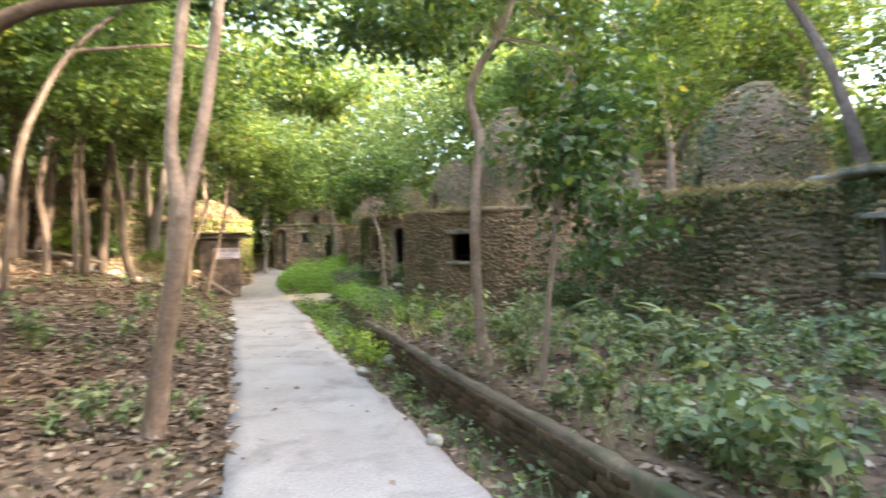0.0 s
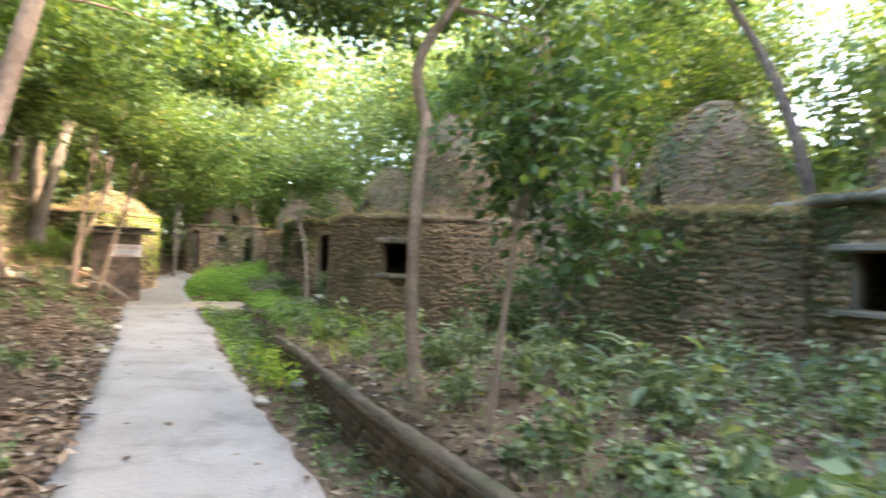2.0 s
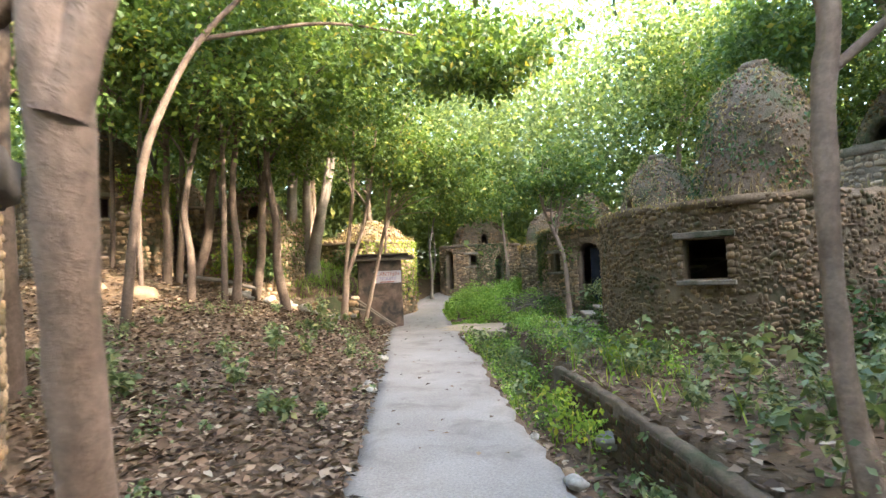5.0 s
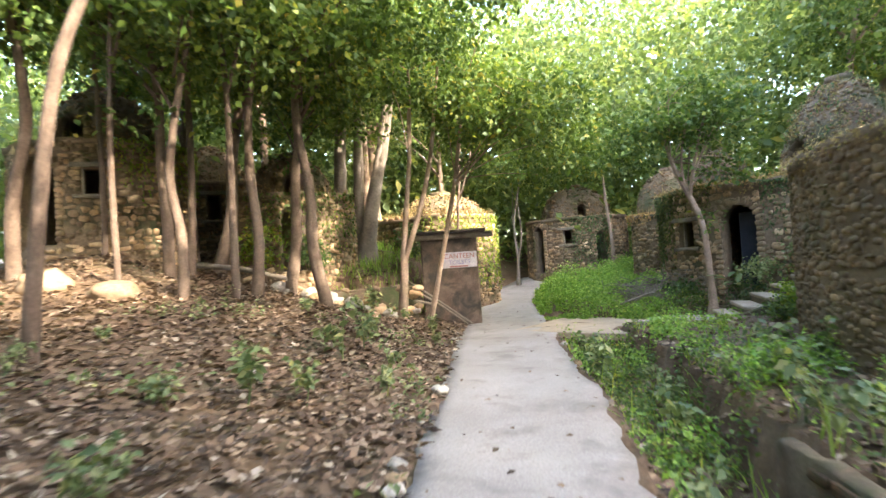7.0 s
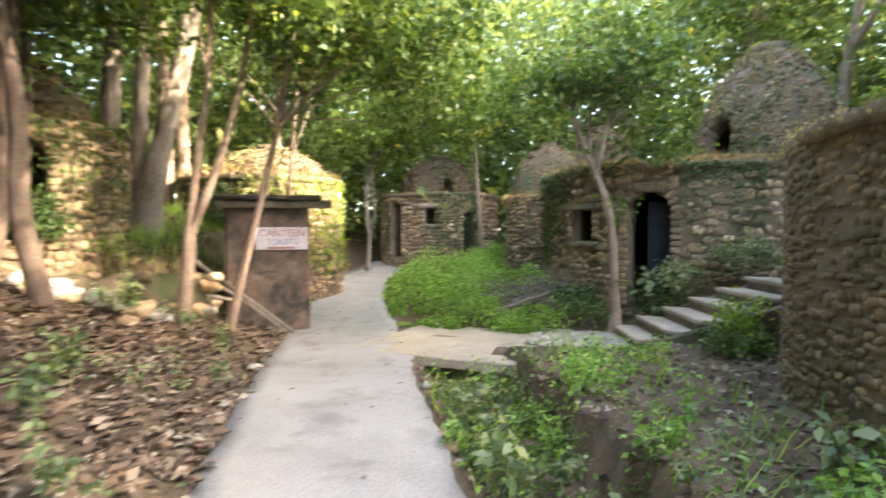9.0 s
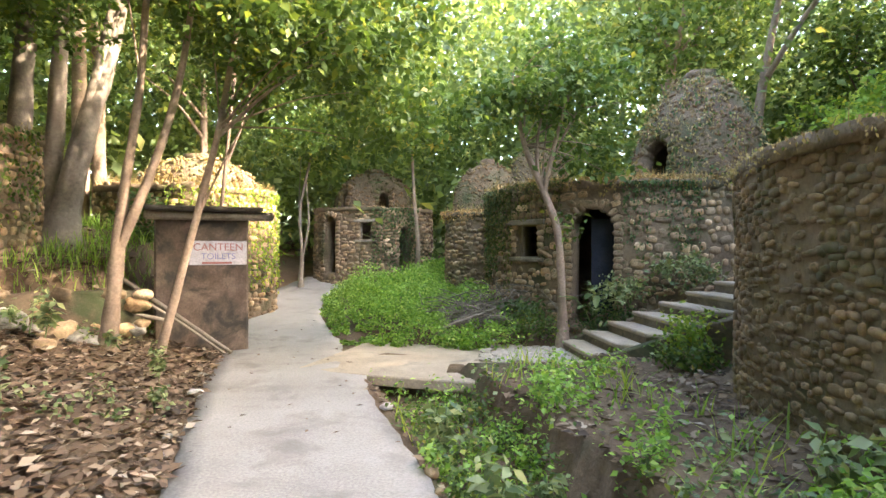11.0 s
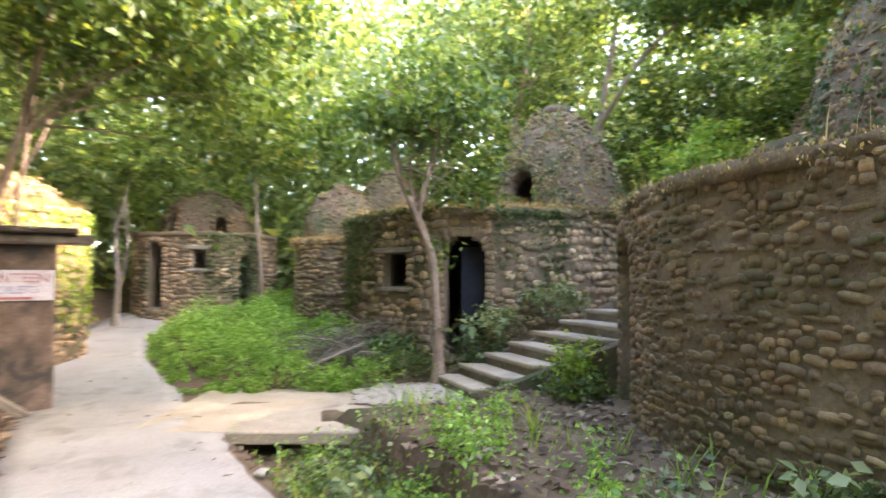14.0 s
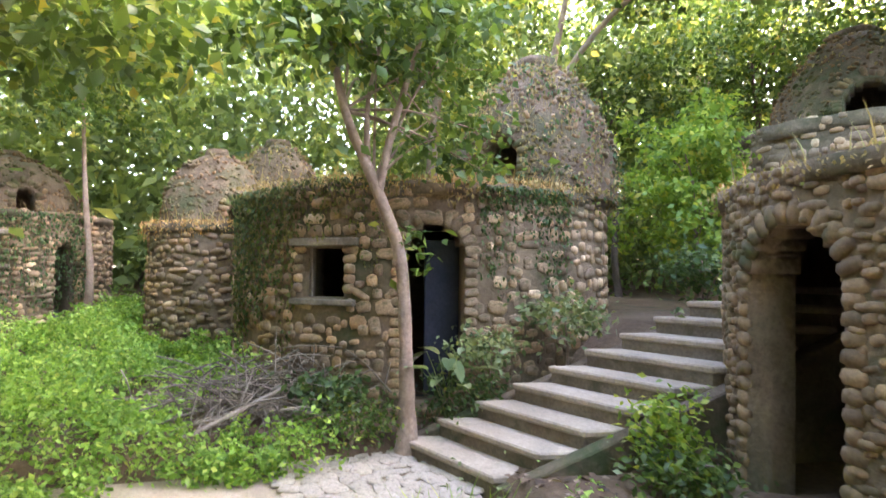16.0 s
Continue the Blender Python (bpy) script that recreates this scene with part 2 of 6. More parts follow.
def many(template, mats):
    """Copies of a template under an array of 4 x 4 matrices, as one array of points and faces."""
    tv, tf = template
    mats = np.asarray(mats)
    v = np.einsum("nij,kj->nki", mats[:, :3, :3], tv) + mats[:, None, :3, 3]
    f = tf[None] + (np.arange(len(mats)) * len(tv))[:, None, None]
    return v.reshape(-1, 3), f.reshape(-1, tf.shape[1])


def many_box():
    """A unit brick with worn corners: vertices and faces."""
    v, f = [], []
    for z, k in ((-1, 0.93), (-0.8, 1.0), (0.8, 1.0), (1, 0.93)):
        v += [(-k, -k, z), (-0.9 * k, -1.06 * k, z), (0.9 * k, -1.06 * k, z), (k, -k, z), (k, k, z), (-k, k, z)]
    for a in range(3):
        for i in range(6):
            f.append((a * 6 + i, a * 6 + (i + 1) % 6, a * 6 + 6 + (i + 1) % 6, a * 6 + 6 + i))
    f += [(18, 19, 20, 21), (18, 21, 22, 23), (3, 2, 1, 0), (5, 4, 3, 0)]
    return np.array(v, dtype=float), np.array(f)


def joined_cobbles(name, mats, mat):
    vs, fs, off = [], [], 0
    for k in range(4):
        sub = mats[k::4]
        if len(sub):
            v, f = many(COBBLES[k], sub)
            vs.append(v)
            fs.append(f + off)
            off += len(v)
    return np_mesh(name, np.concatenate(vs), np.concatenate(fs), mat, True)


def cobble_meshes(mat):
    return [np_mesh("cobble", v, f, mat, True) for v, f in COBBLES]


LEAF_V = np.array([[0, 0, 0], [0.30, 0.42, 0.07], [0, 1, -0.05], [-0.30, 0.42, 0.07]])
LEAF_F = np.array([[0, 1, 2], [0, 2, 3]])
BLADE_V = np.array([[-0.03, 0, 0], [0.03, 0, 0], [0.022, 0.08, 0.55], [-0.022, 0.08, 0.55], [0, 0.28, 1.0]])
BLADE_F3 = np.array([[3, 2, 4]])
BLADE_F4 = np.array([[0, 1, 2, 3]])


def leaf_arrays(centers, sizes, droop=0.35, flat=0.0, r=rng):
    """Leaves at the given points, each turned by chance; flat: 0 any way, 1 lying level."""
    n = len(centers)
    az = r.uniform(0, 2 * np.pi, n)
    el = r.normal(-droop, 0.5 * (1 - flat) + 0.08, n)
    along = np.stack([np.cos(az) * np.cos(el), np.sin(az) * np.cos(el), np.sin(el)], 1)
    up = np.stack([r.normal(0, 0.75 * (1 - flat) + 0.15, n), r.normal(0, 0.75 * (1 - flat) + 0.15, n), np.ones(n)], 1)
    side = np.cross(along, up)
    side /= np.linalg.norm(side, axis=1, keepdims=True) + 1e-9
    nor = np.cross(side, along)
    m = np.zeros((n, 4, 4))
    s = np.asarray(sizes).reshape(-1, 1) * np.ones((n, 1))
    m[:, :3, 0], m[:, :3, 1], m[:, :3, 2], m[:, :3, 3] = side * s, along * s, nor * s, centers
    return many((LEAF_V, LEAF_F), m)


def leaves_mesh(name, centers, sizes, mat, droop=0.35, flat=0.0):
    v, f = leaf_arrays(np.asarray(centers), sizes, droop, flat)
    return np_mesh(name, v, f, mat)


def blades_mesh(name, roots, heights, mat, lean=0.35, wide=1.0):
    n = len(roots)
    az = rng.uniform(0, 2 * np.pi, n)
    tilt = np.abs(rng.normal(0, lean, n))
    h = np.asarray(heights)
    c, s = np.cos(az), np.sin(az)
    m = np.zeros((n, 4, 4))
    m[:, :3, 0] = np.stack([c, s, 0 * c], 1) * (h * wide)[:, None]
    m[:, :3, 1] = np.stack([-s * np.cos(tilt), c * np.cos(tilt), -np.sin(tilt)], 1) * h[:, None]
    m[:, :3, 2] = np.stack([-s * np.sin(tilt), c * np.sin(tilt), np.cos(tilt)], 1) * h[:, None]
    m[:, :3, 3] = roots
    v, f3 = many((BLADE_V, BLADE_F3), m)
    _, f4 = many((BLADE_V, BLADE_F4), m)
    return np_mesh(name, v, [f3, f4], mat)


def tube_arrays(points, radii, seg=10, rough=0.06, seed=0):
    """A tapering tube through the points, smoothed, with a knobbly skin."""
    r = np.random.default_rng(seed)
    p = np.array(points, dtype=float)
    q = np.array(radii, dtype=float)
    t = np.linspace(0, 1, len(p))
    fine = np.linspace(0, 1, max(3, (len(p) - 1) * 5 + 1))
    sm = np.stack([np.interp(fine, t, p[:, k]) for k in range(3)], 1)
    rad = np.interp(fine, t, q)
    for _ in range(3):
        sm[1:-1] = (sm[:-2] + 2 * sm[1:-1] + sm[2:]) / 4
    d = np.gradient(sm, axis=0)
    d /= np.linalg.norm(d, axis=1, keepdims=True) + 1e-9
    ref = np.tile([0.13, 0.99, 0.05], (len(sm), 1))
    ref[np.abs(d[:, 1]) > 0.9] = [1, 0.05, 0.05]
    a = np.cross(d, ref)
    a /= np.linalg.norm(a, axis=1, keepdims=True)
    b = np.cross(d, a)
    ang = np.linspace(0, 2 * np.pi, seg, endpoint=False)
    wob = 1 + r.normal(0, rough, (len(sm), seg))
    v = sm[:, None] + (a[:, None] * np.cos(ang)[None, :, None] + b[:, None] * np.sin(ang)[None, :, None]) * (rad[:, None] * wob)[..., None]
    n = len(sm)
    i, j = np.meshgrid(np.arange(n - 1), np.arange(seg), indexing="ij")
    j2 = (j + 1) % seg
    f = np.stack([i * seg + j, i * seg + j2, (i + 1) * seg + j2, (i + 1) * seg + j], -1).reshape(-1, 4)
    return v.reshape(-1, 3), f


def tube_mesh(name, points, radii, mat, seg=10, rough=0.06, seed=0):
    v, f = tube_arrays(points, radii, seg, rough, seed)
    return np_mesh(name, v, f, mat, True)


# ---- the lie of the land ----
LEFT_Y = [-40, 0, 5.3, 8.0, 10.8, 12.3, 14.2, 15.6, 17.6, 19.8, 21.4, 24, 26, 27.2, 29]
LEFT_X = [14.5, 1.1, -1.0, -2.0, -3.15, -3.75, -4.5, -5.15, -6.0, -6.85, -7.4, -8.3, -8.9, -9.0, -8.6]
RIGHT_Y = [-40, 0, 5.3, 8.1, 10.4, 12.4, 14.8, 16.0, 17.4, 21.0, 24, 26, 27.2, 29]
RIGHT_X = [16.4, 2.75, 0.80, -0.35, -1.3, -2.10, -2.9, -3.46, -4.0, -5.4, -6.7, -7.2, -6.3, -5.0]
BANK_Y = [-40, 0, 5.1, 6.2, 8.5, 11.5, 13.1, 15, 17, 18.9, 20]
BANK_X = [18.5, 4.0, 1.95, 1.5, 0.52, -0.57, -1.25, -1.9, -2.6, -3.3, -3.6]


def sstep(a, b, x):
    t = np.clip((np.asarray(x, dtype=float) - a) / (b - a), 0, 1)
    return t * t * (3 - 2 * t)


def path_z(y):
    return np.interp(y, [-40, 20.5, 23, 27, 30, 36], [0, 0, 0.10, 0.38, 0.85, 1.6])


def ground_z(x, y):
    """The height of the ground."""
    x, y = np.asarray(x, dtype=float), np.asarray(y, dtype=float)
    xl, xr, xb = np.interp(y, LEFT_Y, LEFT_X), np.interp(y, RIGHT_Y, RIGHT_X), np.interp(y, BANK_Y, BANK_X)
    pz = path_z(y)
    dl = (xl - x) * 0.93
    slope = np.interp(y, [0, 8, 12, 15, 20, 30], [0.06, 0.09, 0.2, 0.32, 0.30, 0.2])
    flat = np.minimum(np.maximum(0, dl - 0.2), 6.2)
    left = pz + np.where(dl > 0, 1, 0) * slope * flat + 0.06 * np.maximum(0, dl - 9)
    s = (x + 10.8) * -0.494 + (y - 18.3) * 0.869
    bench = np.interp(x, [-11.5, -9.8, -8.5], [1.65, 1.3, 1.1]) + 0.22 * np.clip(s, 0, 2.4)
    left = left + sstep(0, 0.35, s) * sstep(8.3, 9.0, -x) * (1 - sstep(22.3, 24.0, y)) * np.maximum(0, bench - left)
    far = sstep(21.0, 27.0, y)
    right = 0.14 + 0.02 * np.maximum(0, x - xb) + far * 0.55 + np.maximum(0, y - 27) * 0.14
    up = sstep(-1.2, 1.2, x) * sstep(19.2, 19.9, y) * 1.15
    hill = 0.14 * np.maximum(0, x - 8) + 0.05 * np.maximum(0, x - 20)
    right = np.maximum(right, up) + hill
    ditch = sstep(0.02, 0.35, x - xr) * (1 - sstep(-0.06, 0.0, x - xb)) * (1 - sstep(20.2, 20.5, y))
    deep = -0.42 + 0.12 * sstep(13, 17, y)
    z = np.where(x < xl, left, np.where(x > xr, right, pz))
    inside = (x > xr) & (y < 20.5) & (x < np.where(y > 19.4, -3.4, 1e3))
    z = np.where(inside, np.where(x < xb + 0.0, pz + ditch * (deep - pz), right), z)
    edge = (x > xr) & (y >= 19.4) & ~inside
    z = np.where(edge, pz + (right - pz) * sstep(0.0, 1.2, x - xr), z)
    landing = (x > np.where(y < 20.5, -3.75, xr)) & (x < -1.75) & (y > 19.3) & (y < 21.5 + 0.2 * (-3.3 - x))
    z = np.where(landing, -0.03, z)
    on = (x > xl + 0.03) & (x < xr - 0.03)
    return np.where(on, pz - 0.06, z)


def axis_of(lo, hi, step, reach):
    mid = np.arange(lo, hi + step / 2, step)
    out, d = [], step
    pos = 0.0
    while pos < reach:
        d *= 1.35
        pos += d
        out.append(pos)
    out = np.array(out)
    return np.concatenate([lo - out[::-1], mid, hi + out])


def build_ground():
    gx, gy = axis_of(-15, 14, 0.14, 900), axis_of(-6, 33, 0.16, 900)
    X, Y = np.meshgrid(gx, gy, indexing="ij")
    near = (np.abs(X) < 60) & (np.abs(Y) < 80)
    Z = ground_z(np.clip(X, -50, 45), np.clip(Y, -30, 45))
    bumps = np.zeros_like(Z)
    for k, (w, h) in enumerate(((0.31, 0.030), (0.83, 0.03), (2.3, 0.06))):
        a, b = 1.7 * k, 2.9 * k
        bumps += h * (np.sin(X / w + a + 1.3 * np.sin(Y / w * 0.7)) * np.cos(Y / w * 0.9 + b + np.sin(X / w * 0.8)))
    off_path = np.clip(np.maximum(np.interp(Y, LEFT_Y, LEFT_X) - X, X - np.interp(Y, RIGHT_Y, RIGHT_X)) / 0.5, 0, 1)
    Z = Z + bumps * off_path * near * 0.6
    n, m = X.shape
    i, j = np.meshgrid(np.arange(n - 1), np.arange(m - 1), indexing="ij")
    f = np.stack([i * m + j, (i + 1) * m + j, (i + 1) * m + j + 1, i * m + j + 1], -1).reshape(-1, 4)
    me = np_mesh("ground", np.stack([X, Y, Z], -1).reshape(-1, 3), f, M_SOIL, True)
    tagged(new("ground", me), "brown forest soil with fallen leaves", "ground", kind="structure")


build_ground()


def gz(x, y):
    return float(ground_z(x, y))


def build_path():
    ys = np.concatenate([np.arange(-12, 29, 0.22)])
    n = len(ys)
    r = np.random.default_rng(3)
    xl = np.interp(ys, LEFT_Y, LEFT_X) + r.normal(0, 0.025, n)
    xr = np.interp(ys, RIGHT_Y, RIGHT_X) + r.normal(0, 0.03, n)
    k = 9
    rows = []
    for t in np.linspace(0, 1, k):
        x = xl + (xr - xl) * t
        z = path_z(ys) + 0.02 + r.normal(0, 0.003, n) - (0.012 if t in (0, 1) else 0)
        rows.append(np.stack([x, ys, z], 1))
    top = np.stack(rows, 1)
    lo_l, lo_r = top[:, 0] - [0.02, 0, 0.3], top[:, -1] + [0.02, 0, -0.55]
    allv = np.concatenate([lo_l[:, None], top, lo_r[:, None]], 1)
    m = k + 2
    i, j = np.meshgrid(np.arange(n - 1), np.arange(m - 1), indexing="ij")
    f = np.stack([i * m + j, i * m + j + 1, (i + 1) * m + j + 1, (i + 1) * m + j], -1).reshape(-1, 4)
    ob = new("path", np_mesh("path", allv.reshape(-1, 3), f, M_PATH))
    tagged(ob, "pale grey concrete footpath with ragged edges", "path", kind="structure")


build_path()


# ---- round stone huts ----
def in_hole(hole, a, z, R):
    ac, hw, zb, zt, arch = hole
    s = ((a - ac + np.pi) % (2 * np.pi) - np.pi) * R
    if z < zb or z > zt or abs(s) > hw:
        return False
    if arch and z > zt - hw:
        return s * s + (z - (zt - hw)) ** 2 < hw * hw
    return True


def shell_arrays(radius, z0, z1, thick, holes, step=0.16):
    """A round wall or dome of some thickness with openings cut through. radius: a function of height. Holes: (angle, half width, bottom, top, arched)."""
    R = radius(z0)
    ang = list(np.arange(0, 2 * np.pi, step / R))
    zs = list(np.linspace(z0, z1, max(6, int((z1 - z0) / step))))
    for ac, hw, zb, zt, arch in holes:
        ang += list((ac + np.linspace(-hw, hw, 13) / R) % (2 * np.pi))
        zs += [v for v in ([zb, zt] + (list(np.linspace(zt - hw, zt, 7)) if arch else [])) if z0 < v < z1]
    ang = np.array(sorted(set(np.round(ang, 4))))
    zs = np.array(sorted(set(np.round(zs, 4))))
    n, m = len(ang), len(zs)
    rr = np.array([radius(z) for z in zs])
    wob = 1 + 0.012 * np.sin(ang * 5 + 1.0) + 0.008 * np.sin(ang * 11)
    ca, sa = np.cos(ang), np.sin(ang)
    outer = np.stack([np.outer(wob * ca, rr), np.outer(wob * sa, rr), np.tile(zs, (n, 1))], -1)
    ri = np.maximum(rr - thick, 0.02)
    inner = np.stack([np.outer(wob * ca, ri), np.outer(wob * sa, ri), np.tile(zs - (thick * 0.5 if rr[-1] < 0.4 * rr[0] else 0), (n, 1))], -1)
    keep = np.ones((n, m - 1), bool)
    for i in range(n):
        a = ang[i] + ((ang[(i + 1) % n] - ang[i]) % (2 * np.pi)) / 2
        for j in range(m - 1):
            z = (zs[j] + zs[j + 1]) / 2
            if any(in_hole(h, a, z, R) for h in holes):
                keep[i, j] = False
    o = lambda i, j: (i % n) * m + j
    q = lambda i, j: n * m + (i % n) * m + j
    f = []
    for i in range(n):
        for j in range(m - 1):
            if keep[i, j]:
                f.append((o(i, j), o(i + 1, j), o(i + 1, j + 1), o(i, j + 1)))
                f.append((q(i, j), q(i, j + 1), q(i + 1, j + 1), q(i + 1, j)))
                if not keep[(i + 1) % n, j]:
                    f.append((o(i + 1, j), q(i + 1, j), q(i + 1, j + 1), o(i + 1, j + 1)))
                if not keep[i - 1, j]:
                    f.append((o(i, j), o(i, j + 1), q(i, j + 1), q(i, j)))
                if j + 1 < m - 1 and not keep[i, j + 1] or j + 1 == m - 1:
                    f.append((o(i, j + 1), o(i + 1, j + 1), q(i + 1, j + 1), q(i, j + 1)))
                if j > 0 and not keep[i, j - 1]:
                    f.append((o(i, j), q(i, j), q(i + 1, j), o(i + 1, j)))
    return np.concatenate([outer.reshape(-1, 3), inner.reshape(-1, 3)]), np.array(f)


def stone_mats(radius, z0, z1, holes, course, width, seed, proud=0.0, arc=None, bare=0.10, lean=0.16):
    """Matrices of stones laid in courses round a wall, and round its arches."""
    r = np.random.default_rng(seed)
    out, z = [], z0 + 0.02
    while z < z1 - course * 0.4:
        h = course * r.uniform(0.7, 1.3)
        R = radius(z + h / 2)
        a = r.uniform(0, 1)
        end = a + 2 * np.pi
        while a < end - 0.3 * width / R:
            w = width * float(np.clip(r.lognormal(-0.15, 0.42), 0.4, 2.0))
            am = a + w / 2 / R
            zc = z + h / 2 + r.normal(0, 0.022)
            clear = True
            for ac, hw, zb, zt, arch in holes:
                grown = (ac, hw + w * 0.45, zb - h * 0.4, zt + h * 0.5, arch)
                if in_hole(grown, am, zc, R):
                    clear = False
            am_ok = arc is None or ((am - arc[0]) % (2 * np.pi)) < ((arc[1] - arc[0]) % (2 * np.pi))
            if clear and am_ok and r.random() > bare:
                hh = h * 0.5 * r.uniform(0.55, 1.08)
                out.append((am, zc, R + proud, w * 0.5 * r.uniform(0.7, 0.98), min(hh, w * 0.55), r.uniform(0.016, 0.045), r.normal(0, lean)))
            a += w / R
        z += h
    for ac, hw, zb, zt, arch in holes:
        R = radius((zb + zt) / 2)
        spring = zt - hw if arch else zt
        zz = zb + 0.05
        while zz < spring:
            for sgn in (-1, 1):
                out.append((ac + sgn * (hw + 0.06) / R, zz + 0.05, radius(zz) + proud, 0.075 * r.uniform(0.7, 1.2), 0.05, 0.035, r.normal(0, 0.1)))
            zz += 0.105
        if arch:
            for th in np.arange(0.15, np.pi - 0.1, 0.115 / (hw + 0.08)):
                s, z = (hw + 0.08) * math.cos(th), spring + (hw + 0.08) * math.sin(th)
                out.append((ac + s / R, z, radius(min(z, z1)) + proud, 0.048, 0.085 * r.uniform(0.75, 1.2), 0.038, th - np.pi / 2))
    mats = np.zeros((len(out), 4, 4))
    for k, (a, z, R, w, h, d, tw) in enumerate(out):
        R *= 1 + 0.012 * math.sin(a * 5 + 1.0) + 0.008 * math.sin(a * 11)
        rad = np.array([math.cos(a), math.sin(a), 0])
        tan = np.array([-math.sin(a), math.cos(a), 0])
        up = np.array([0, 0, 1.0])
        t2, u2 = tan * math.cos(tw) - up * math.sin(tw) * -1, up * math.cos(tw) - tan * math.sin(tw)
        mats[k, :3, 0], mats[k, :3, 1], mats[k, :3, 2], mats[k, :3, 3] = t2 * w, rad * d, u2 * h, rad * R + up * z
        mats[k, 3, 3] = 1
    return mats


PIECES = []  # stones that become objects of their own, at the end of the file


def round_wall(hut, radius, z1, thick, holes, course, width, seed, single=None, name="wall", mat=M_MORTAR, stone=M_STONE, z0=0.0, label="", bare=0.10):
    v, f = shell_arrays(radius, z0, z1, thick, holes)
    ob = piece(name, np_mesh(name, v, f, mat, False), hut, label)
    mats = stone_mats(radius, z0, z1, holes, course, width, seed, 0.0, None, bare)
    if single:
        ang = np.arctan2(mats[:, 1, 3], mats[:, 0, 3])
        mid, half = (single[0] + single[1]) / 2, (single[1] - single[0]) / 2
        pick = np.abs((ang - mid + np.pi) % (2 * np.pi) - np.pi) < half
        idx = np.nonzero(pick)[0][:300]
        PIECES.append((ob, mats[idx], stone))
        rest = np.ones(len(mats), bool)
        rest[idx] = False
        mats = mats[rest]
    sb = piece("stonework", joined_cobbles("stonework", mats, stone), ob)
    tagged(sb, kind="stuff")
    return ob


def ring_mesh(name, r0, r1, z0, z1, mat, n=72, seed=0, ragged=0.02):
    """A flat ring, as a roof edge or slab, with a slightly broken rim."""
    r = np.random.default_rng(seed)
    a = np.linspace(0, 2 * np.pi, n, endpoint=False)
    ro = r1 + r.normal(0, ragged, n)
    rz = r.normal(0, ragged * 0.6, n)
    c, s = np.cos(a), np.sin(a)
    rows = [np.stack([c * r0, s * r0, 0 * c + z0], 1), np.stack([c * ro, s * ro, 0 * c + z0], 1), np.stack([c * (ro + 0.01), s * (ro + 0.01), z1 + rz], 1), np.stack([c * r0, s * r0, 0 * c + z1], 1)]
    v = np.concatenate(rows)
    i = np.arange(n)
    k = (i + 1) % n
    f = np.concatenate([np.stack([b * n + i, b * n + k, ((b + 1) % 4) * n + k, ((b + 1) % 4) * n + i], 1) for b in range(4)])
    return np_mesh(name, v, f, mat)


def tuft_points(r0, r1, z, n, a0=0, a1=2 * np.pi):
    a, q = rng.uniform(a0, a1, n), np.sqrt(rng.uniform(r0 * r0, r1 * r1, n))
    return np.stack([q * np.cos(a), q * np.sin(a), np.full(n, z)], 1)


def deg(a):
    return radians(a)


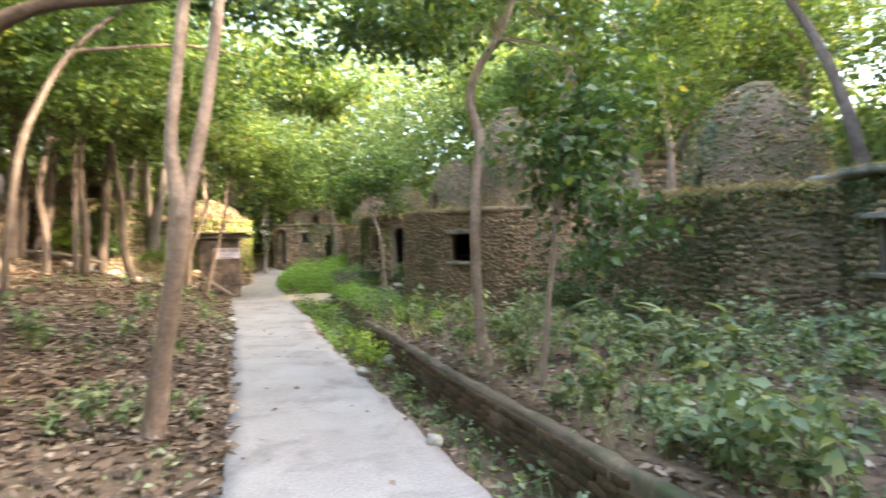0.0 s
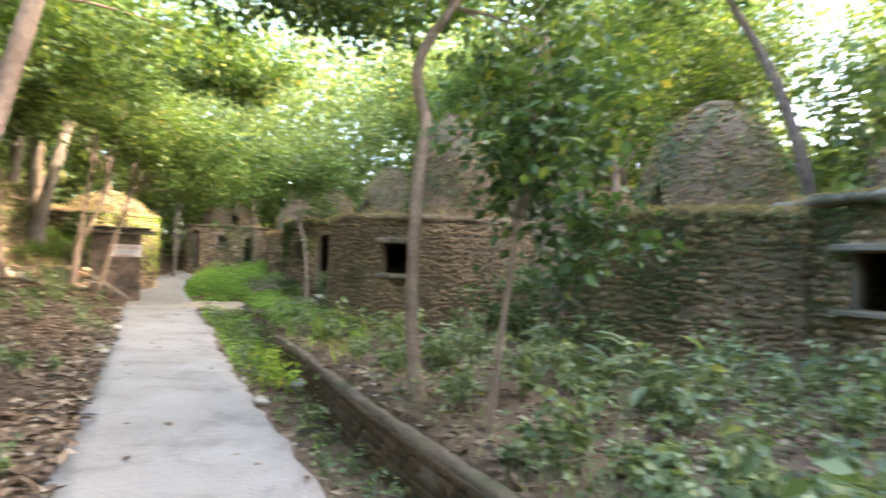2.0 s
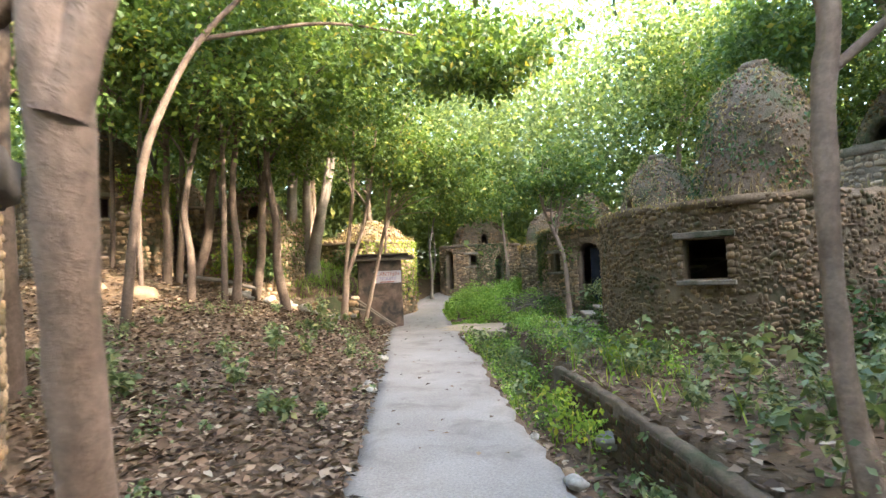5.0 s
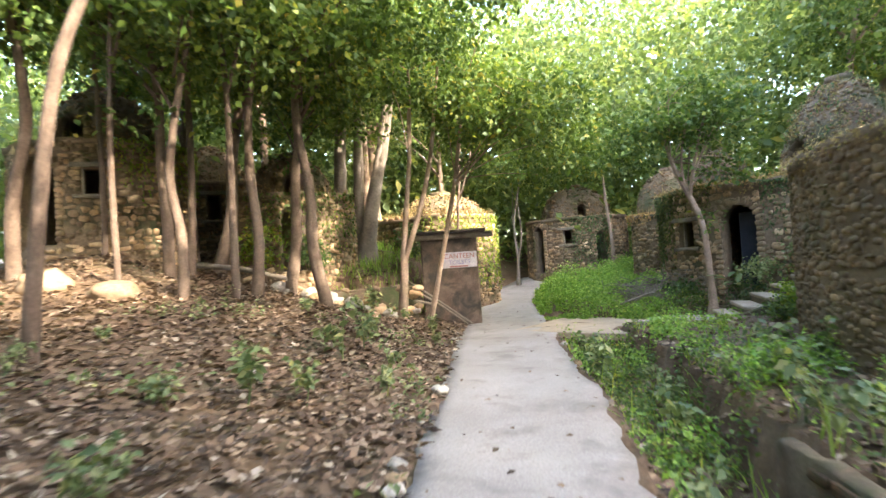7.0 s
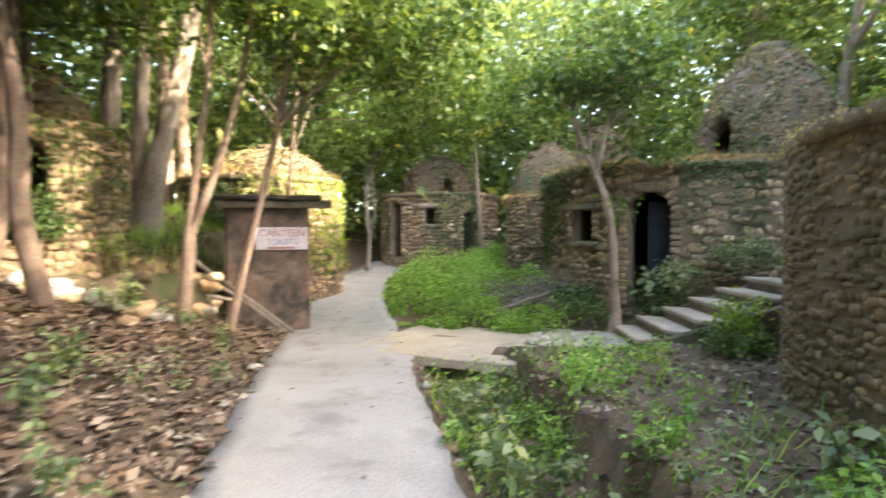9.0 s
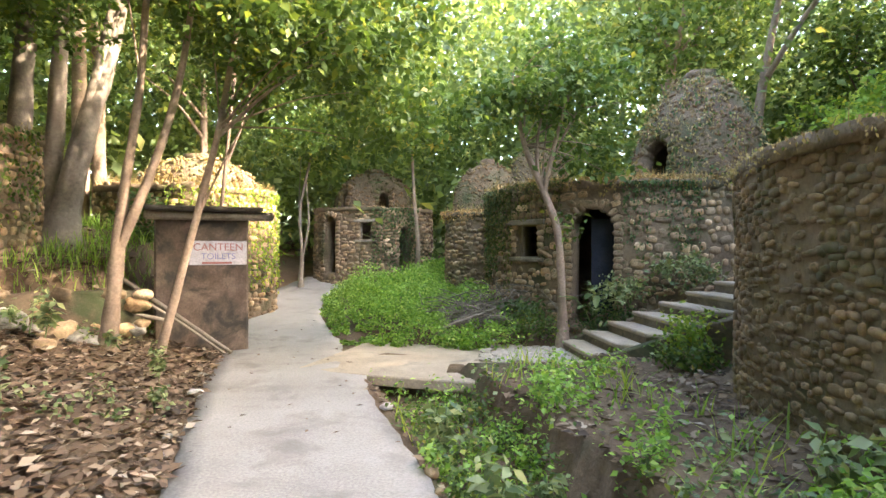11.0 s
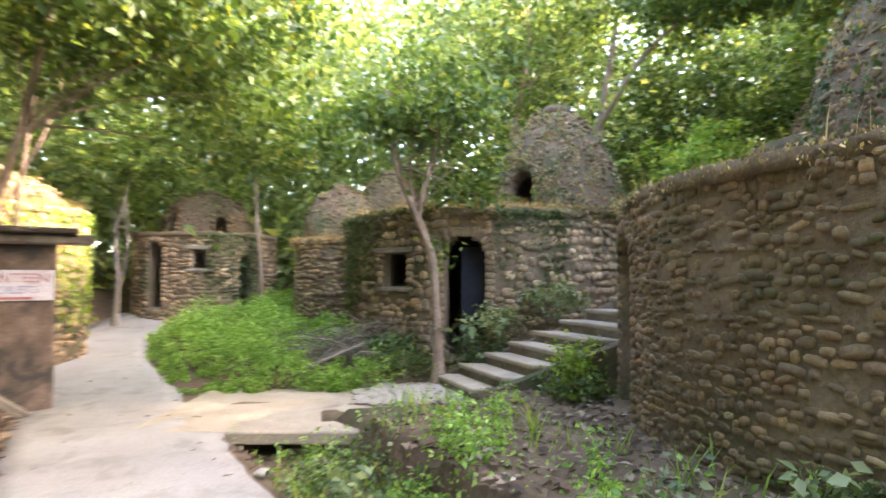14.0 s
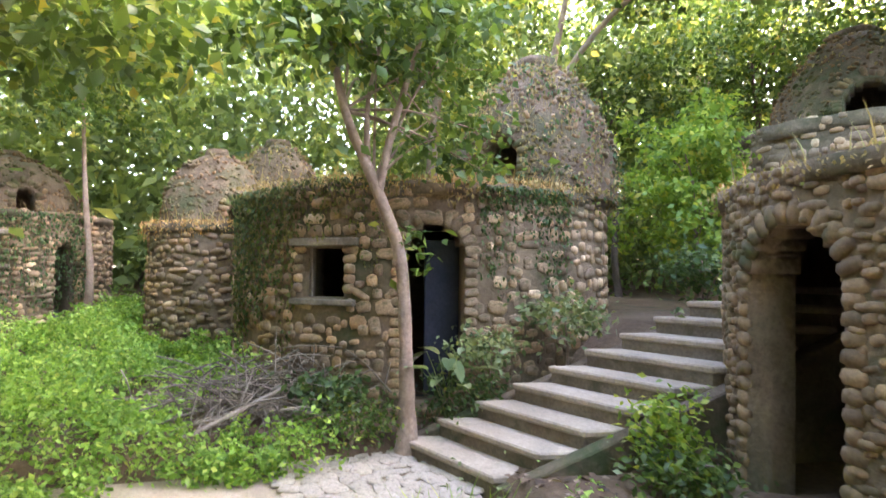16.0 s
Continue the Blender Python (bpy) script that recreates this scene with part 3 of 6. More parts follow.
def hut(name, label, c, base, R, height, holes, dome=None, course=0.105, width=0.20, seed=1, single=None, band=0.14, grass=600, bare=0.10, thick=0.34, peak=2.1, inner=True, stone=M_STONE):
    """A round hut of river stones: wall, roof edge, pebble dome with its opening, grass on the roof. dome: (dx, dy, radius, height, holes)."""
    h = thing(name, (c[0], c[1], base), label, "stone hut", "domed stone huts in the wood")
    radius = lambda z: R * (1.0 + 0.012 * (1 - z / height))
    round_wall(h, radius, height, thick, holes, course, width, seed, single, stone=stone, z0=-0.7, bare=bare)
    piece("roof_edge", ring_mesh("roof_edge", R - 0.5, R + 0.035, height - band * 0.55, height + band * 0.3, M_MORTAR, 84, seed), h, "weathered earthen roof edge")
    if dome:
        dx, dy, rd, hd, dh = dome
        if rd < R - 0.5:
            piece("roof", ring_mesh("roof", 0.05, R - 0.45, height - 0.12, height + 0.03, M_BAND, 48, seed, 0.0), h)
        drad = lambda z: rd * max(0.035, (1 - (max(z, 0.0) / hd) ** peak)) ** 0.5
        v, f = shell_arrays(drad, 0.0, hd * 0.985, 0.2, dh, 0.14)
        off = np.array([dx, dy, height + 0.02])
        wob = lambda p: 1 + 0.035 * np.sin(2 * np.arctan2(p[:, 1], p[:, 0]) + seed) + 0.03 * np.sin(5 * np.arctan2(p[:, 1], p[:, 0]) + 3.1 * p[:, 2] + seed) + 0.025 * np.sin(3.0 * p[:, 2] + np.arctan2(p[:, 1], p[:, 0]) * 2)
        v = v * np.stack([wob(v), wob(v), np.ones(len(v))], 1)
        dob = piece("dome", np_mesh("dome", v + off, f, M_DOME), h, "pebble-covered dome with a dark opening")
        mats = stone_mats(drad, 0.0, hd * 0.97, dh, 0.06, 0.085, seed + 50, -0.014, None, 0.42, 0.6)
        mats[:, 2, 3] += np.random.default_rng(seed).normal(0, 0.035, len(mats))
        mats[:, :2, 3] *= wob(mats[:, :3, 3])[:, None]
        mats[:, :3, 3] += off
        tagged(piece("pebble_facing", joined_cobbles("pebble_facing", mats, M_PEBBLE), dob), kind="stuff")
        cap = np.array([[0, 0, hd * 0.985]]) + off
        tagged(piece("crown_stone", joined_cobbles("crown_stone", np.array([[[rd * 0.24, 0, 0, cap[0, 0]], [0, rd * 0.24, 0, cap[0, 1]], [0, 0, 0.10, cap[0, 2]], [0, 0, 0, 1]]]), M_DOME), dob))
        if grass:
            pts = tuft_points(rd * 0.9, R, height + 0.04, grass)
            tagged(piece("roof_grass", blades_mesh("roof_grass", pts, rng.uniform(0.08, 0.34, grass), M_DRY, 0.5, 0.6), h, "dry straw grass on the roof"), kind="stuff")
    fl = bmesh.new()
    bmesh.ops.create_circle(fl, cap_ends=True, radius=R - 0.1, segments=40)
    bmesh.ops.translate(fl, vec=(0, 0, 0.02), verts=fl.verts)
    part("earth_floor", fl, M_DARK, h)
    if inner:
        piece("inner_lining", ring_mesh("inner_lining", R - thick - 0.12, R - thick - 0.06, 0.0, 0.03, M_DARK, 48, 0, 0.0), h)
    return h


MID, OVAL = (1.52, 16.8), 0.71  # the middle hut is narrower across than along
mid_hut = hut("stone_hut", "oval river-stone hut with square window and arched doorway", MID, 0.0, 3.35, 2.36,
              [(deg(-110.0), 0.40, 1.28, 1.84, False), (deg(149.0), 0.46, -0.1, 2.03, True)],
              (0.75, 0.0, 1.6, 2.7, []), 0.074, 0.12, 11, (deg(168), deg(186)), 0.15, 900, 0.14, stone=M_STONE_MUD)
mid_hut.scale = (OVAL, 1.0, 1.0)
near_hut = hut("stone_hut", "river-stone hut with window, arched door and dome", (8.8, 9.8), 0.0, 2.65, 2.5,
               [(deg(-164.5), 0.33, 1.15, 1.84, False), (deg(-126.5), 0.47, -0.1, 2.13, True)],
               (0.0, -0.15, 1.55, 1.85, [(deg(-146), 0.45, 0.02, 1.10, True)]), 0.088, 0.14, 21, (deg(-168), deg(-132)), 0.14, 600, 0.16)
second_hut = hut("stone_hut", "overgrown stone hut wall with pebble dome behind leaves", (6.1, 12.3), 0.05, 2.35, 2.3,
                 [], (0.0, 0.0, 1.2, 2.0, [(deg(-165), 0.16, 0.05, 0.6, True)]), 0.085, 0.14, 31, None, 0.14, 900, 0.16, stone=M_STONE_MUD)
step_hut = hut("stone_hut", "mossy stone hut with arched doorway beside the steps", (-0.5, 24.2), 0.25, 2.65, 2.38,
               [(deg(-111.8), 0.34, 0.1, 1.98, True), (deg(-138.5), 0.27, 1.18, 1.72, False)],
               (1.05, -1.35, 1.12, 2.0, [(deg(-152), 0.30, 0.03, 0.82, True)]), 0.125, 0.19, 41, (deg(-128), deg(-78)), 0.16, 1500, 0.1, 0.34, 1.6)
drum_hut = hut("stone_hut", "small round stone hut with orange dry grass on top", (-2.9, 26.4), 0.3, 1.36, 2.05,
               [], (-0.35, 0.4, 0.85, 1.35, [(deg(-70), 0.16, 0.02, 0.45, True)]), 0.10, 0.17, 51, None, 0.14, 700)
far_hut = hut("stone_hut", "far vine-grown stone hut with door and window", (-6.75, 29.6), 0.85, 1.75, 1.8,
              [(deg(-85), 0.17, 0.95, 1.4, True and False), (deg(-122), 0.22, 0.0, 1.6, True), (deg(-48), 0.2, 0.0, 1.3, True)],
              (0.0, 0.1, 1.25, 1.2, [(deg(-125), 0.16, 0.02, 0.6, True), (deg(-65), 0.14, 0.02, 0.5, True)]), 0.10, 0.18, 61, None, 0.14, 200)
left_hut = hut("stone_hut", "sunlit stone hut with dome on the leafy bank", (-13.8, 16.6), 2.3, 1.75, 2.0,
               [(deg(-40), 0.22, 0.95, 1.45, False), (deg(-75), 0.42, 0.0, 1.75, True)],
               (0.0, 0.0, 1.15, 1.4, [(deg(-68), 0.32, 0.05, 0.75, True)]), 0.12, 0.2, 71, None, 0.14, 300)
arch_hut = hut("stone_hut", "half-ruined stone hut with arched opening on the bank", (-11.2, 19.6), 1.5, 1.5, 1.7,
               [(deg(-45), 0.42, 0.0, 1.5, True)],
               (0.0, 0.0, 0.95, 1.1, [(deg(-45), 0.25, 0.02, 0.6, True)]), 0.12, 0.2, 81, None, 0.14, 700)
gate_hut = hut("stone_hut", "big-stoned hut with cement slab roof beside the path", (-6.3, 6.2), 0.1, 2.32, 2.2,
               [(deg(30), 0.28, 1.25, 1.9, False)],
               (-0.05, 0.1, 2.1, 3.0, []), 0.105, 0.22, 91, (deg(0), deg(45)), 0.0, 0, 0.03)
piece("roof_slab", ring_mesh("roof_slab", 1.6, 2.42, 2.14, 2.46, M_SLATE, 84, 5, 0.02), gate_hut, "thick weathered cement slab")
shade_hut = hut("stone_hut", "shaded stone hut with small window on the bank", (-15.1, 20.6), 1.9, 1.7, 2.1,
                [(deg(-40), 0.2, 1.1, 1.75, False)],
                (0.0, 0.0, 1.0, 1.2, []), 0.12, 0.2, 131, None, 0.14, 300)
hill_hut = hut("stone_hut", "hut with pale pebble dome on the rise", (6.6, 21.9), 1.5, 2.1, 2.5,
               [], (0.0, 0.0, 1.4, 1.9, [(deg(-142), 0.40, 0.05, 0.75, True)]), 0.12, 0.2, 101, None, 0.26, 300, 0.1, 0.34, 1.5)
back_hut = hut("stone_hut", "hut with straw-topped dome behind the small drum", (-1.9, 28.7), 0.5, 1.7, 2.0,
               [], (0.0, 0.0, 1.15, 1.9, []), 0.12, 0.2, 111, None, 0.14, 700, 0.1, 0.34, 1.5)
moss_hut = hut("stone_hut", "sunlit mossy hut behind the plastered booth", (-9.6, 24.1), 0.6, 1.75, 2.1,
               [], (0.1, 0.2, 1.2, 0.8, []), 0.12, 0.2, 121, None, 0.14, 2200)


piece("roof_slab", ring_mesh("roof_slab", 2.1, 2.80, 2.44, 2.56, M_BAND, 84, 15, 0.03), near_hut, "weathered pale cement roof slab")


# window frames, lintels and sills
def window_trim(h, R, a, hw, zb, zt, lintel=True, sill=True, frame=True):
    a = deg(a)
    for k, (z, t, ww) in enumerate(((zt + 0.06, 0.09, hw + 0.16), (zb - 0.05, 0.07, hw + 0.14))):
        if (k == 0 and lintel) or (k == 1 and sill):
            bm = box(0, 0, 0, 0.30, ww * 2, t, 0, 0.012)
            bmesh.ops.transform(bm, matrix=pose(math.cos(a) * (R - 0.08), math.sin(a) * (R - 0.08), z, 0, 0, math.degrees(a)), verts=bm.verts)
            part("lintel" if k == 0 else "sill", bm, M_BAND, h, "cement lintel" if k == 0 else "cement sill")
    if frame:
        for s in (-1, 1):
            bm = box(0, s * (hw - 0.025), (zb + zt) / 2, 0.07, 0.05, zt - zb, 0, 0.006)
            bmesh.ops.transform(bm, matrix=pose(math.cos(a) * (R - 0.14), math.sin(a) * (R - 0.14), 0, 0, 0, math.degrees(a)), verts=bm.verts)
            part("window_jamb", bm, M_WOOD, h, "weathered wooden window frame")


window_trim(mid_hut, 3.36, -110.0, 0.40, 1.28, 1.84, True, True, False)
window_trim(near_hut, 2.66, -164.5, 0.33, 1.15, 1.84)
window_trim(step_hut, 2.66, -138.5, 0.27, 1.18, 1.72)
window_trim(left_hut, 1.75, -40, 0.22, 0.95, 1.45)
window_trim(far_hut, 1.75, -85, 0.17, 0.95, 1.4)
window_trim(shade_hut, 1.7, -40, 0.2, 1.1, 1.75)


WALL_Y, WALL_X = [-1.6, 0.0, 5.1, 6.2, 8.5, 11.5, 13.1], [4.6, 4.0, 1.95, 1.5, 0.52, -0.57, -1.25]


# ---- retaining wall of the ditch, bridge slab, steps ----
def wall_strip(name, pts, z_top, z_bot, thick, mat, label, category, seed=0):
    """A low wall along a line, with a rough flat top."""
    r = np.random.default_rng(seed)
    p = np.array(pts, dtype=float)
    seg = np.concatenate([[0], np.cumsum(np.linalg.norm(np.diff(p, axis=0), axis=1))])
    t = np.arange(0, seg[-1], 0.18)
    q = np.stack([np.interp(t, seg, p[:, k]) for k in range(2)], 1)
    d = np.gradient(q, axis=0)
    d /= np.linalg.norm(d, axis=1, keepdims=True)
    nrm = np.stack([-d[:, 1], d[:, 0]], 1)
    n = len(q)
    rows = []
    for side, zz in ((0, z_bot), (0, (z_top + z_bot) / 2), (0, z_top - 0.03), (0.03, z_top), (thick - 0.03, z_top), (thick, z_top - 0.03), (thick, z_bot)):
        off = side + r.normal(0, 0.010, n)
        rows.append(np.concatenate([q - nrm * off[:, None], (zz + r.normal(0, 0.010, n))[:, None]], 1))
    v = np.stack(rows, 1)
    m = v.shape[1]
    i, j = np.meshgrid(np.arange(n - 1), np.arange(m - 1), indexing="ij")
    f = np.stack([i * m + j, i * m + j + 1, (i + 1) * m + j + 1, (i + 1) * m + j], -1).reshape(-1, 4)
    ends = [[m - 1 - k for k in range(m)], [(n - 1) * m + k for k in range(m)]]
    me = np_mesh(name, v.reshape(-1, 3), f, mat)
    bm = bmesh.new()
    bm.from_mesh(me)
    bm.verts.ensure_lookup_table()
    for e in ends:
        bm.faces.new([bm.verts[k] for k in e])
    bm.to_mesh(me)
    bm.free()
    return tagged(new(name, me), label, category)


ditch_wall = wall_strip("retaining_wall", [(4.6, -1.6), (4.0, 0.0), (1.95, 5.1), (1.5, 6.2), (0.52, 8.5), (-0.57, 11.5), (-1.25, 13.1)][::-1], 0.17, -0.6, 0.14, M_WALLBRICK, "low mossy damp retaining wall along the ditch", "retaining wall", 4)
wall_strip("retaining_wall", [(3.1, 6.35), (3.65, 5.95), (4.4, 5.1), (6.6, 3.4)], 0.16, -0.5, 0.22, M_WALLBRICK, "low broken stone wall among weeds", "retaining wall", 5)

slab = thing("bridge_slab", (-4.3, 20.25, 0.0), "cement slab bridging the ditch beside the path", "footbridge")
bm = box(0.25, 0.02, -0.045, 2.75, 2.3, 0.13, -12, 0.015)
part("slab", bm, M_STEP, slab)
bm = box(1.15, -0.25, -0.36, 0.3, 1.6, 0.5, -12, 0.02)
part("abutment", bm, M_WALLBRICK, slab)

steps = thing("stone_steps", (-1.93, 20.62, 0.0), "flight of pale cement steps climbing between huts", "steps", rz=-18)
SKEW = Matrix(((1, -0.55, 0, 0), (0, 1, 0, 0), (0, 0, 1, 0), (0, 0, 0, 1)))  # the treads lie askew to the flight
for k in range(10):
    z = 0.19 + 0.158 * k
    bm = box(0.18 + 0.36 * k, 0, z - 0.03, 0.41, 1.14, 0.06, 0, 0.014, 0.3 * math.sin(3.0 * k))
    bmesh.ops.transform(bm, matrix=SKEW, verts=bm.verts)
    part("tread", bm, M_STEP, steps)
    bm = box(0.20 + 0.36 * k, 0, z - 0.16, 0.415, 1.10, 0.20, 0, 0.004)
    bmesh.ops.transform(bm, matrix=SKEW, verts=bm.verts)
    part("riser", bm, M_RISER, steps, "darker brown cement riser")
for s in (-1, 1):
    bm = bmesh.new()
    prof = [(-0.02, -0.3), (3.75, -0.3), (3.75, 1.60), (0.0, 0.12)]
    top = [bm.verts.new((x, s * 0.63 - 0.06, z)) for x, z in prof]
    bot = [bm.verts.new((x, s * 0.63 + 0.06, z)) for x, z in prof]
    bm.faces.new(top)
    bm.faces.new(bot[::-1])
    for i in range(4):
        bm.faces.new((top[i], bot[i], bot[(i + 1) % 4], top[(i + 1) % 4]))
    bmesh.ops.recalc_face_normals(bm, faces=bm.faces)
    bmesh.ops.bevel(bm, geom=list(bm.edges), offset=0.012, segments=1, affect="EDGES")
    bmesh.ops.transform(bm, matrix=SKEW, verts=bm.verts)
    part("side_wall", bm, M_WALLBRICK, steps, "mossy sloping side wall")

# ---- the little plastered booth by the path ----
booth = thing("ticket_booth", (-7.62, 20.9, 0.15), "small plastered booth with slab roof and painted sign", "booth", rz=27)
part("body", box(0, 0, 0.85, 1.3, 1.0, 2.1, 0, 0.03), M_PLASTER, booth, "stained grey plaster")
part("roof", box(0.04, -0.05, 2.0, 1.62, 1.35, 0.07, 0, 0.02), M_SLATE, booth, "dark cement roof slab")
part("roof_beam", box(0.12, -0.56, 1.90, 1.80, 0.13, 0.13, 0, 0.03), M_WOOD, booth)
sign = part("sign", box(0.22, -0.515, 1.35, 0.80, 0.03, 0.36, 0, 0.004), M_SIGN, booth, "faded white painted sign with lettering")


def lettering(text, size, x, z, y, mat, parent):
    cu = bpy.data.curves.new("lettering", "FONT")
    cu.body, cu.size, cu.extrude, cu.align_x = text, size, 0.002, "CENTER"
    tmp = new("lettering_curve", cu)
    me = bpy.data.meshes.new_from_object(tmp)
    bpy.data.objects.remove(tmp)
    me.materials.clear()
    me.materials.append(mat)
    ob = piece("lettering", me, parent)
    ob.matrix_basis = pose(x, y, z, 90, 0, 0)
    return ob


lettering("CANTEEN", 0.155, 0.22, 1.385, -0.533, M_RED, sign)
lettering("TOILETS", 0.13, 0.22, 1.255, -0.533, M_BLUE, sign)
part("arrow_bar", box(0.2, -0.533, 1.20, 0.42, 0.004, 0.03, 0, 0.0), M_RED, sign)


# ---- trees ----
def crown_points(center, radii, n_clumps, per, spread, seed, hollow=0.35):
    """Leaf places in clumps scattered unevenly through a rounded crown."""
    r = np.random.default_rng(seed)
    d = r.normal(0, 1, (n_clumps, 3))
    d /= np.linalg.norm(d, axis=1, keepdims=True)
    q = hollow + (1 - hollow) * r.random(n_clumps) ** 0.6
    q *= 0.8 + 0.35 * np.sin(d[:, 0] * 3 + seed) * np.cos(d[:, 1] * 4 + seed * 2)
    c = np.array(center) + d * q[:, None] * np.array(radii)
    k = r.poisson(per, n_clumps)
    idx = np.repeat(np.arange(n_clumps), k)
    off = r.normal(0, spread, (len(idx), 3)) * [1, 1, 0.55]
    return c[idx] + off, c


def tree(name, label, stems, bark, crown=None, leaf=None, limbs=(), leaf_size=0.11, seed=0, group="", seg=10):
    """stems: lists of (x, y, z, radius). crown: list of (centre, radii, clumps, leaves each, spread)."""
    b = stems[0][0]
    ob = thing(name, b[:3], label, "tree", group)
    o = np.array(b[:3])
    for k, s in enumerate(stems):
        s = np.array(s)
        pts = s[:, :3] - o
        if k == 0:
            pts = np.concatenate([[pts[0] - [0, 0, 0.25]], pts])
            rad = np.concatenate([[s[0, 3] * 1.5], s[:, 3]])
        else:
            rad = s[:, 3]
        piece("trunk" if k == 0 else "stem", tube_mesh("trunk", pts, rad, bark, seg, 0.05, seed + k), ob)
    tips = []
    for k, s in enumerate(limbs):
        s = np.array(s)
        piece("limb", tube_mesh("limb", s[:, :3] - o, s[:, 3], bark, 7, 0.05, seed + 20 + k), ob)
    if crown:
        allp = []
        for k, (c, rad, n, per, spread) in enumerate(crown):
            p, cl = crown_points(c, rad, n, per, spread, seed + 7 * k)
            allp.append(p - o)
            near = stems[0][max(0, len(stems[0]) - 3):]
            if n > 25:
                for i, q in enumerate(cl[:: max(1, len(cl) // 8)]):
                    root = np.array(near[i % len(near)][:3])
                    if np.linalg.norm(q - root) > 2.4:
                        continue
                    midp = root * 0.5 + q * 0.5 + [0, 0, 0.25 * rad[2]]
                    piece("branch", tube_mesh("branch", [root - o, midp - o, q - o], [0.017, 0.011, 0.004], bark, 5, 0.05, seed + i), ob)
        p = np.concatenate(allp)
        s = leaf_size * np.random.default_rng(seed).uniform(0.6, 1.35, len(p))
        piece("crown", leaves_mesh("crown", p, s, leaf), ob)
    return ob


tree("tree", "slender double-stemmed grey-barked tree on the path's edge",
     [[(-2.04, 6.41, 0.05, 0.105), (-1.92, 6.33, 0.6, 0.085), (-1.60, 6.0, 1.45, 0.072), (-1.47, 5.88, 2.0, 0.078), (-1.53, 5.84, 2.45, 0.047), (-1.48, 5.88, 3.0, 0.044), (-1.34, 6.05, 4.6, 0.04), (-1.2, 6.3, 6.2, 0.03)],
      [(-1.47, 5.88, 1.92, 0.06), (-1.38, 5.94, 2.35, 0.052), (-1.28, 6.02, 2.95, 0.048), (-1.12, 6.1, 4.4, 0.042), (-0.8, 6.1, 6.0, 0.03)]],
     M_BARK, [((-1.0, 6.6, 6.2), (2.6, 2.6, 1.5), 190, 34, 0.24)], M_LEAF, (), 0.12, 3)
tree("tree", "crooked slim tree growing on the ditch wall's edge",
     [[(0.95, 8.55, 0.15, 0.085), (0.86, 8.6, 0.7, 0.066), (0.84, 8.65, 1.4, 0.06), (0.86, 8.68, 2.4, 0.064), (0.95, 8.68, 2.95, 0.066), (0.80, 8.68, 3.4, 0.06), (0.88, 8.67, 3.75, 0.055), (1.18, 8.7, 4.2, 0.048), (1.42, 8.8, 4.75, 0.04), (1.6, 8.9, 5.6, 0.028)]],
     M_BARK, [((1.3, 8.9, 5.0), (2.4, 2.2, 1.3), 130, 34, 0.22), ((2.3, 8.8, 3.5), (1.0, 0.9, 0.9), 60, 34, 0.2)], M_LEAF, [[(0.84, 8.68, 2.5, 0.035), (1.3, 8.7, 2.9, 0.025), (2.2, 8.8, 3.6, 0.012)]], 0.12, 5)
tree("sapling", "thin leaning sapling with glossy drooping leaves",
     [[(1.46, 7.47, 0.1, 0.035), (1.55, 7.46, 1.0, 0.028), (1.62, 7.45, 1.7, 0.025), (1.75, 7.43, 2.6, 0.018), (1.8, 7.4, 3.4, 0.01)]],
     M_BARK, [((1.85, 7.5, 2.55), (0.75, 0.6, 0.8), 60, 26, 0.15), ((2.1, 7.5, 1.75), (0.6, 0.4, 0.4), 16, 20, 0.14)], M_LEAF_DARK, (), 0.115, 8)
tree("tree", "young tree by the steps with spreading light leaves",
     [[(-2.02, 21.17, 0.3, 0.085), (-2.04, 21.18, 1.0, 0.062), (-2.08, 21.19, 1.87, 0.06), (-2.34, 21.29, 2.55, 0.055), (-2.62, 21.38, 3.2, 0.04), (-2.80, 21.43, 4.2, 0.025)],
      [(-2.30, 21.27, 2.45, 0.045), (-2.19, 21.23, 3.05, 0.035), (-1.92, 21.14, 4.0, 0.022)],
      [(-2.40, 21.3, 2.75, 0.03), (-2.42, 21.3, 3.3, 0.022), (-2.2, 21.3, 4.2, 0.015)]],
     M_BARK, [((-2.1, 21.3, 4.1), (1.35, 1.2, 0.9), 110, 26, 0.17), ((-1.6, 21.2, 3.0), (0.9, 0.7, 0.4), 26, 18, 0.15), ((-2.0, 21.2, 1.95), (0.25, 0.25, 0.25), 6, 9, 0.1)], M_LEAF, (), 0.115, 12)
tree("tree", "forked leaning tree beside the booth",
     [[(-7.84, 18.96, 0.35, 0.12), (-7.75, 18.95, 0.9, 0.085), (-7.72, 19.0, 1.6, 0.085), (-7.70, 19.1, 2.4, 0.06), (-7.55, 19.2, 3.6, 0.05), (-7.5, 19.3, 5.6, 0.035)],
      [(-7.72, 19.0, 1.55, 0.065), (-7.35, 19.1, 2.5, 0.055), (-7.1, 19.3, 3.6, 0.045), (-6.9, 19.5, 5.6, 0.03)]],
     M_BARK, [((-7.2, 19.5, 5.6), (2.4, 2.0, 1.6), 170, 30, 0.22)], M_LEAF, (), 0.12, 15)
